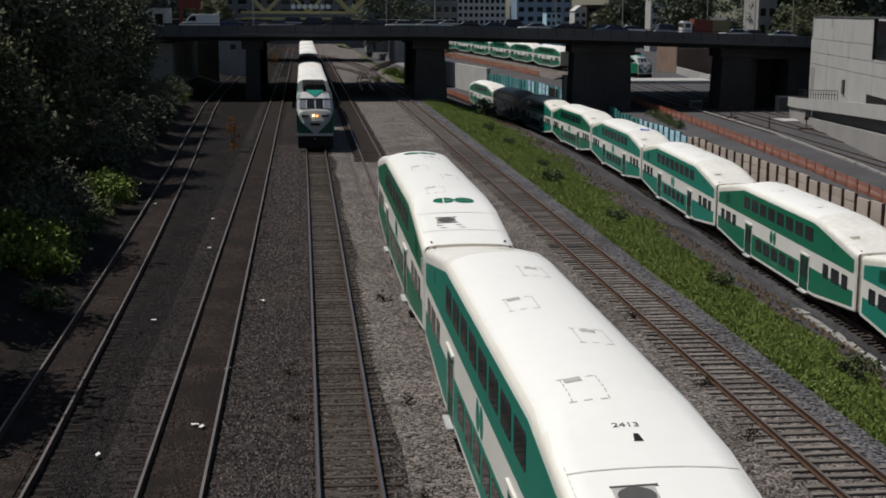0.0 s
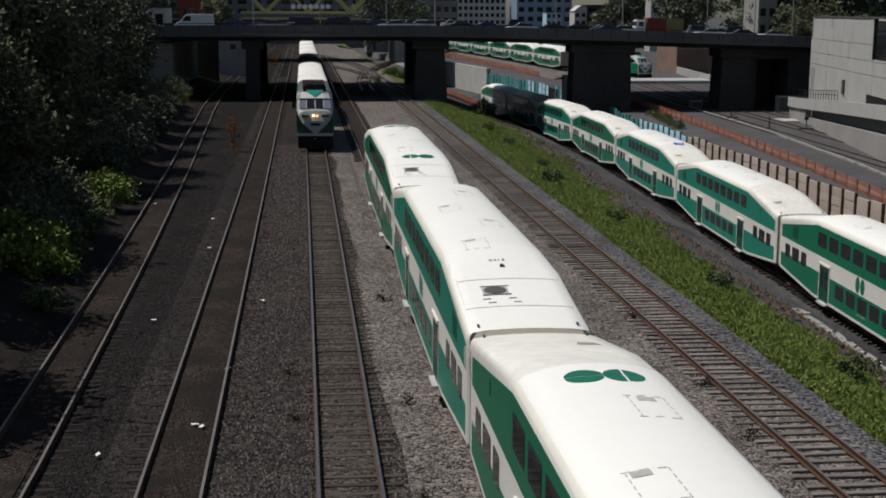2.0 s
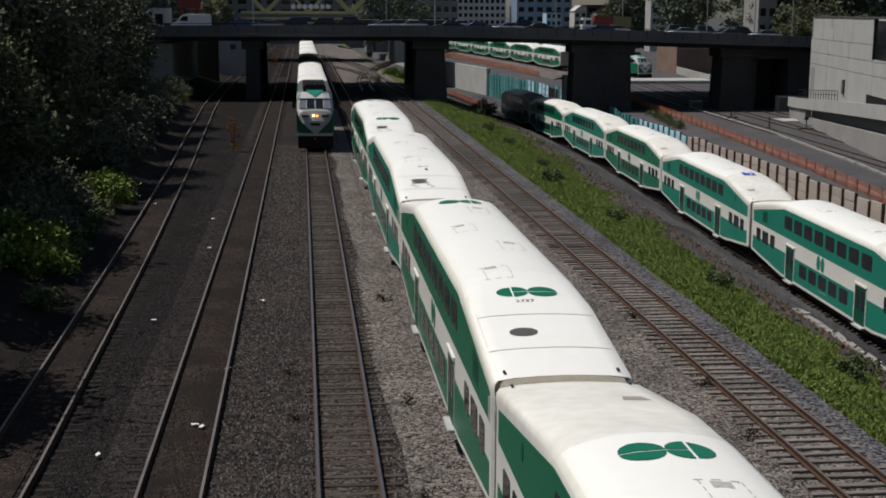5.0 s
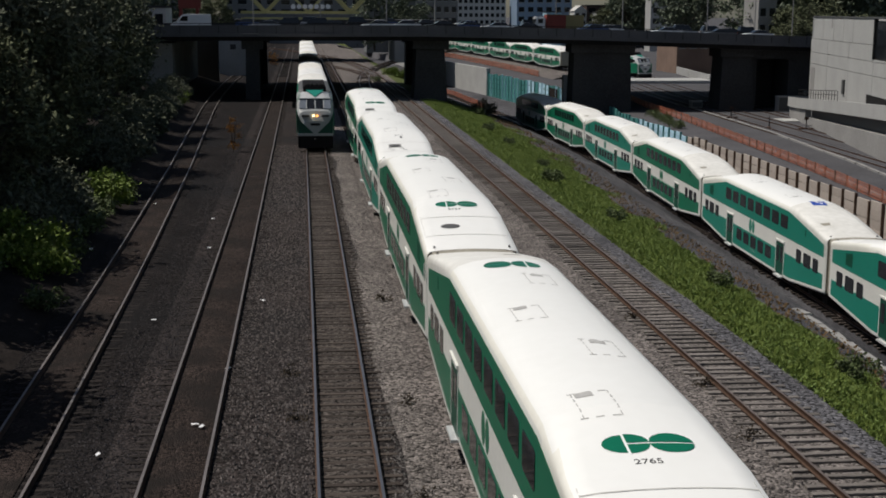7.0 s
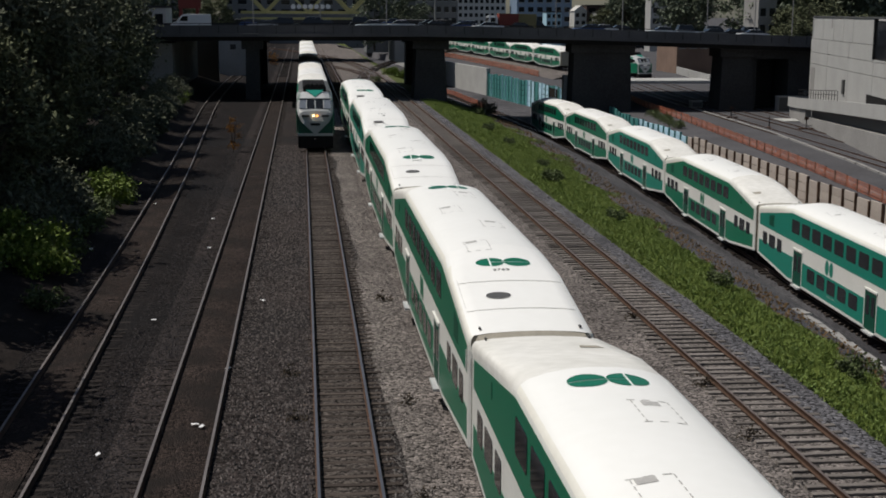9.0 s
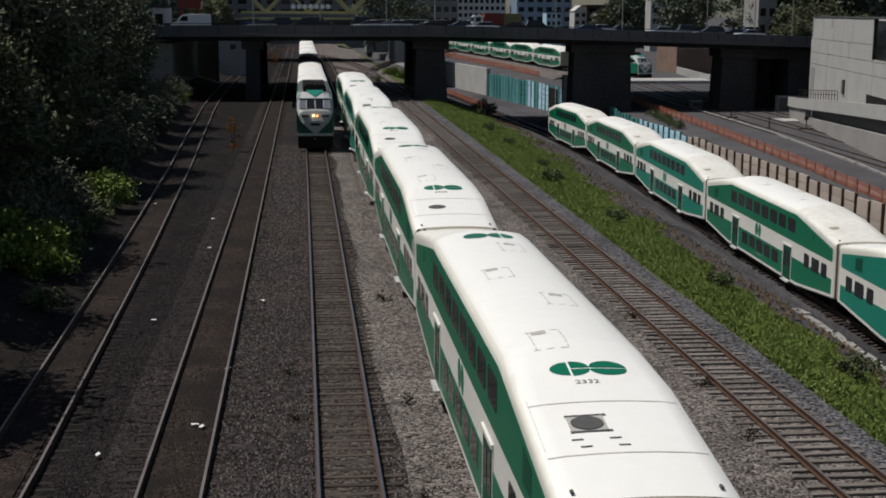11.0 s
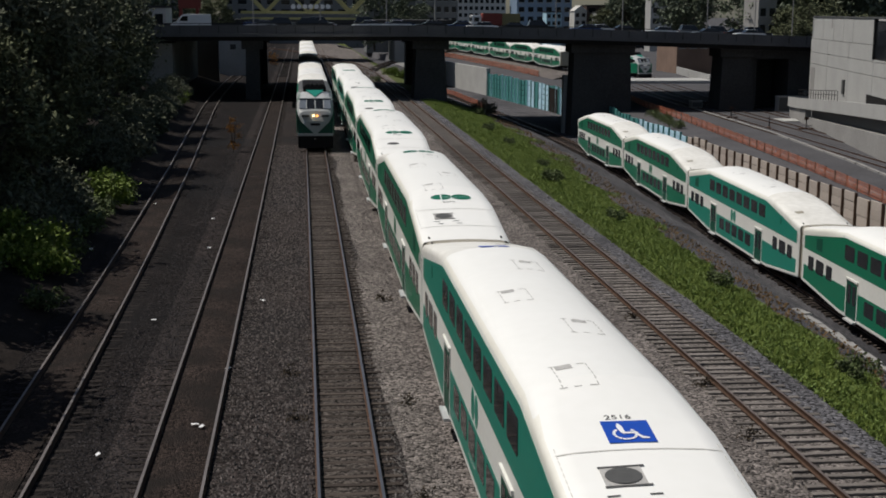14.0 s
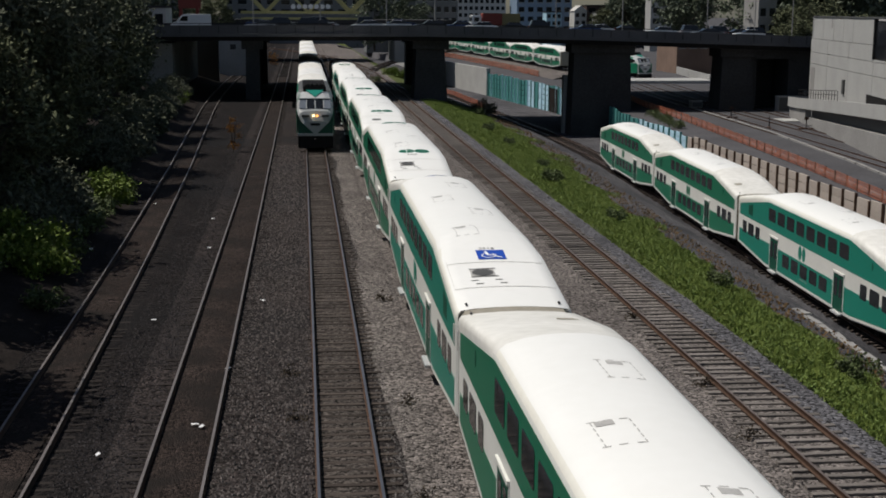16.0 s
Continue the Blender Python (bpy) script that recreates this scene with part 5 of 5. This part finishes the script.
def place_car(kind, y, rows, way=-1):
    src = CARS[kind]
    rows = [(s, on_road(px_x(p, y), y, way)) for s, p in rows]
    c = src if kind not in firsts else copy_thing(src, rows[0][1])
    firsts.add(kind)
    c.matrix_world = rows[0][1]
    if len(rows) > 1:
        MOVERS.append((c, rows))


post = thing("wall_post", "pale concrete end post of the retaining wall", "post", kind="structure")
part("shaft", boxm(35.2, 36.4, 175.6, 177, -5.6, 2.7, .06), CONC, post)
creep = [(0, 0), (2, -22), (4, -38), (6.5, -62), (9, -84), (11.5, -92), (14, -94), (16, -95)]
crn = random.Random(4)
kinds = list(CARS)
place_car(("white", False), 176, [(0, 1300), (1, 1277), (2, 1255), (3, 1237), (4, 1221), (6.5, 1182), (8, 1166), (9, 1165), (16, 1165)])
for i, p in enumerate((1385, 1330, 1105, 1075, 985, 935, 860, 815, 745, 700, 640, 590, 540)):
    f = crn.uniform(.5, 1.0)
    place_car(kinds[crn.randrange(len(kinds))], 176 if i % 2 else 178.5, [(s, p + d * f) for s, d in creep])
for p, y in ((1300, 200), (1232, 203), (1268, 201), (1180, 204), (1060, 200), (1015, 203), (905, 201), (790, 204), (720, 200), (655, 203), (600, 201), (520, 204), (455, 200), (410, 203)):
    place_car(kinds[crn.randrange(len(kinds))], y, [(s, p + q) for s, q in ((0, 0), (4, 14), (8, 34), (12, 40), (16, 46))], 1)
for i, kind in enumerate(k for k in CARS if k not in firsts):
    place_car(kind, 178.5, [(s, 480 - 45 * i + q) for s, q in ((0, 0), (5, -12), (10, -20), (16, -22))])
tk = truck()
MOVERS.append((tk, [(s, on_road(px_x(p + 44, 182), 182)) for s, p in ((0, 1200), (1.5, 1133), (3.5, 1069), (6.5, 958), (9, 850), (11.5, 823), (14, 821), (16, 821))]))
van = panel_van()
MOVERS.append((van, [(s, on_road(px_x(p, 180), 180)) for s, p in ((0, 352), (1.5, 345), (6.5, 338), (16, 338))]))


# ================= the city behind =================
BRICKW = mat("pale render", (.5, .49, .46), .9, .15, .2, 4)
BRICKD = mat("dark brick", (.1, .07, .06), .9, .2, .3, 6)
BLUEG = mat("blue-grey cladding", (.2, .27, .36), .5, .15, .2, 4)
BRICKM = mat("brown brick", (.2, .14, .11), .9, .25, .3, 6)
# Distance haze is put into this wall colour as a lighter flat grey.
HAZY = mat("haze-greyed wall", (.17, .175, .175), .9, .25, .15, 3)
ROOFD = mat("dark roof felt", (.05, .05, .05), .9, .2, .4, 5)


def block(label, x0, x1, y, depth, h, wall, cols, floors, gable=False, z0=-2.0):
    t = thing("building", label, "building", "buildings beyond the bridge")
    part("wall", boxm(x0, x1, y, y + depth, z0, h, .05), wall, t)
    if gable:
        part("roof", finish(prism(bmesh.new(), [(x0 - .3, h), (x1 + .3, h), ((x0 + x1) / 2, h + (x1 - x0) * .45)], "y", y - .3, y + depth)), wall, t)
    else:
        part("roof", boxm(x0 - .2, x1 + .2, y - .2, y + depth, h, h + .4, .05), ROOFD, t)
    fw, fh = (x1 - x0) / cols, (h - 3.0) / floors
    for i in range(cols):
        for j in range(floors):
            a, b = x0 + fw * (i + .2), x0 + fw * (i + .8)
            c = 3.0 + fh * (j + .25)
            w = part("window", boxm(a, b, y - .04, y + .05, c, c + fh * .5), GLASS, t)
            part("sill", boxm(a - .1, b + .1, y - .12, y + .05, c - .14, c), CONC, w)
    return t


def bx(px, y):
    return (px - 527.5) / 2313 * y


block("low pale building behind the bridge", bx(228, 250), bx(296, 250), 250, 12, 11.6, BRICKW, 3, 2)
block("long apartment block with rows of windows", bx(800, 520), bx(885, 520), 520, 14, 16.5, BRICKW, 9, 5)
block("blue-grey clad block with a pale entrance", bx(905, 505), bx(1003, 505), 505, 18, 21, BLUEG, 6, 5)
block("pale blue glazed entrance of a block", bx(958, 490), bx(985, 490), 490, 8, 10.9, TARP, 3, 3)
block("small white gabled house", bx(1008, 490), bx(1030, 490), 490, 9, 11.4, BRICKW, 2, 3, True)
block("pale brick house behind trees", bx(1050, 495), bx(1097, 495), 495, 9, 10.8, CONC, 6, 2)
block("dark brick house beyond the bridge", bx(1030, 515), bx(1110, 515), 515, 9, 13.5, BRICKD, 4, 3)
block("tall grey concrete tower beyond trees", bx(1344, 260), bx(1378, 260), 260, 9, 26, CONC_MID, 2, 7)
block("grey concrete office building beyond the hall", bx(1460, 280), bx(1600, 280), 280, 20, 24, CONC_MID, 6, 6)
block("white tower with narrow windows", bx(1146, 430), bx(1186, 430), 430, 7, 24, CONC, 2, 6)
block("long warehouse with distance haze in its grey wall colour", bx(640, 420), bx(800, 420), 420, 20, 17, HAZY, 12, 4)
block("brown brick yard building with tall windows", 79.5, 96, 275, 16, 5.6, BRICKM, 7, 1)
block("grey far apartment block", -70, -30, 380, 20, 24, HAZY, 8, 6)
block("grey far apartment block", -28, 22, 470, 20, 22, HAZY, 10, 6)
crane = thing("red_gantry", "red steel gantry behind the bridge", "gantry", "site machines")
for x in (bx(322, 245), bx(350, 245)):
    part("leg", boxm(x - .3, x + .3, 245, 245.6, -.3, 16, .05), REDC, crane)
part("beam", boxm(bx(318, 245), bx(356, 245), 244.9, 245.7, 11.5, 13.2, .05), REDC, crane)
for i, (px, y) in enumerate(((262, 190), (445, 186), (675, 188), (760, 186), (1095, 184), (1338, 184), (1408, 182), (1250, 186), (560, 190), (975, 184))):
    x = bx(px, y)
    t = thing("street_lamp", "grey steel street lamp on the bridge", "street lamp", "lamps on the bridge")
    pl = bmesh.new()
    cyl(pl, (0, 0, 4.5), "z", .09, 9, 8, .06)
    part("pole", finish(pl), CONC_MID, t)
    part("arm", boxm(-.05, 1.8, -.05, .05, 8.9, 9.0), CONC_MID, t)
    part("lamp_head", boxm(1.5, 2.2, -.15, .15, 8.85, 9.02, .04), CONC_MID, t)
    t.matrix_world = pose(x, y, road_z(x))
far = [(22, 402, 0), (34, 408, 2), (-34, 262, 2), (128, 500, 0), (110, 480, 1), (122, 486, 2), (118, 476, 0), (99, 268, 2), (97, 255, 3), (104, 258, 0), (110, 262, 2), (118, 270, 0), (126, 280, 2), (98, 245, 1), (107, 240, 3),
       (-44, 270, 0), (-52, 290, 2), (-20, 300, 1), (-30, 320, 0), (136, 290, 0), (130, 478, 0), (140, 480, 0), (100, 340, 2), (114, 330, 0)]
for x, y, k in far:
    m = Matrix.Translation((x, y, -1.5 if x > 40 else -.3)) @ Matrix.Rotation(trng.uniform(0, 6.28), 4, "Z") @ Matrix.Scale(trng.uniform(1.15, 1.6), 4)
    if k in (0, 2) and k not in far_used:
        t = FAR_TREES[k // 2]
        t.matrix_world = m
        far_used.add(k)
    else:
        t = copy_thing(FAR_TREES[k // 2] if k in (0, 2) else TREES[k], m)
    tagged(t, "dark green broadleaf tree beyond the bridge", group="trees beyond the bridge")


def motions():
    for i, c in enumerate(D_COACHES):
        walk(c, [(float(s), d_pose(i, s)) for s in np.arange(0, 16.01, 0.5)])
    for i, c in enumerate(R_COACHES):
        walk(c, [(float(s), r_pose(i, s)) for s in np.arange(0, 16.01, 0.5)])
    for car, rows in MOVERS:
        walk(car, rows)


motions()
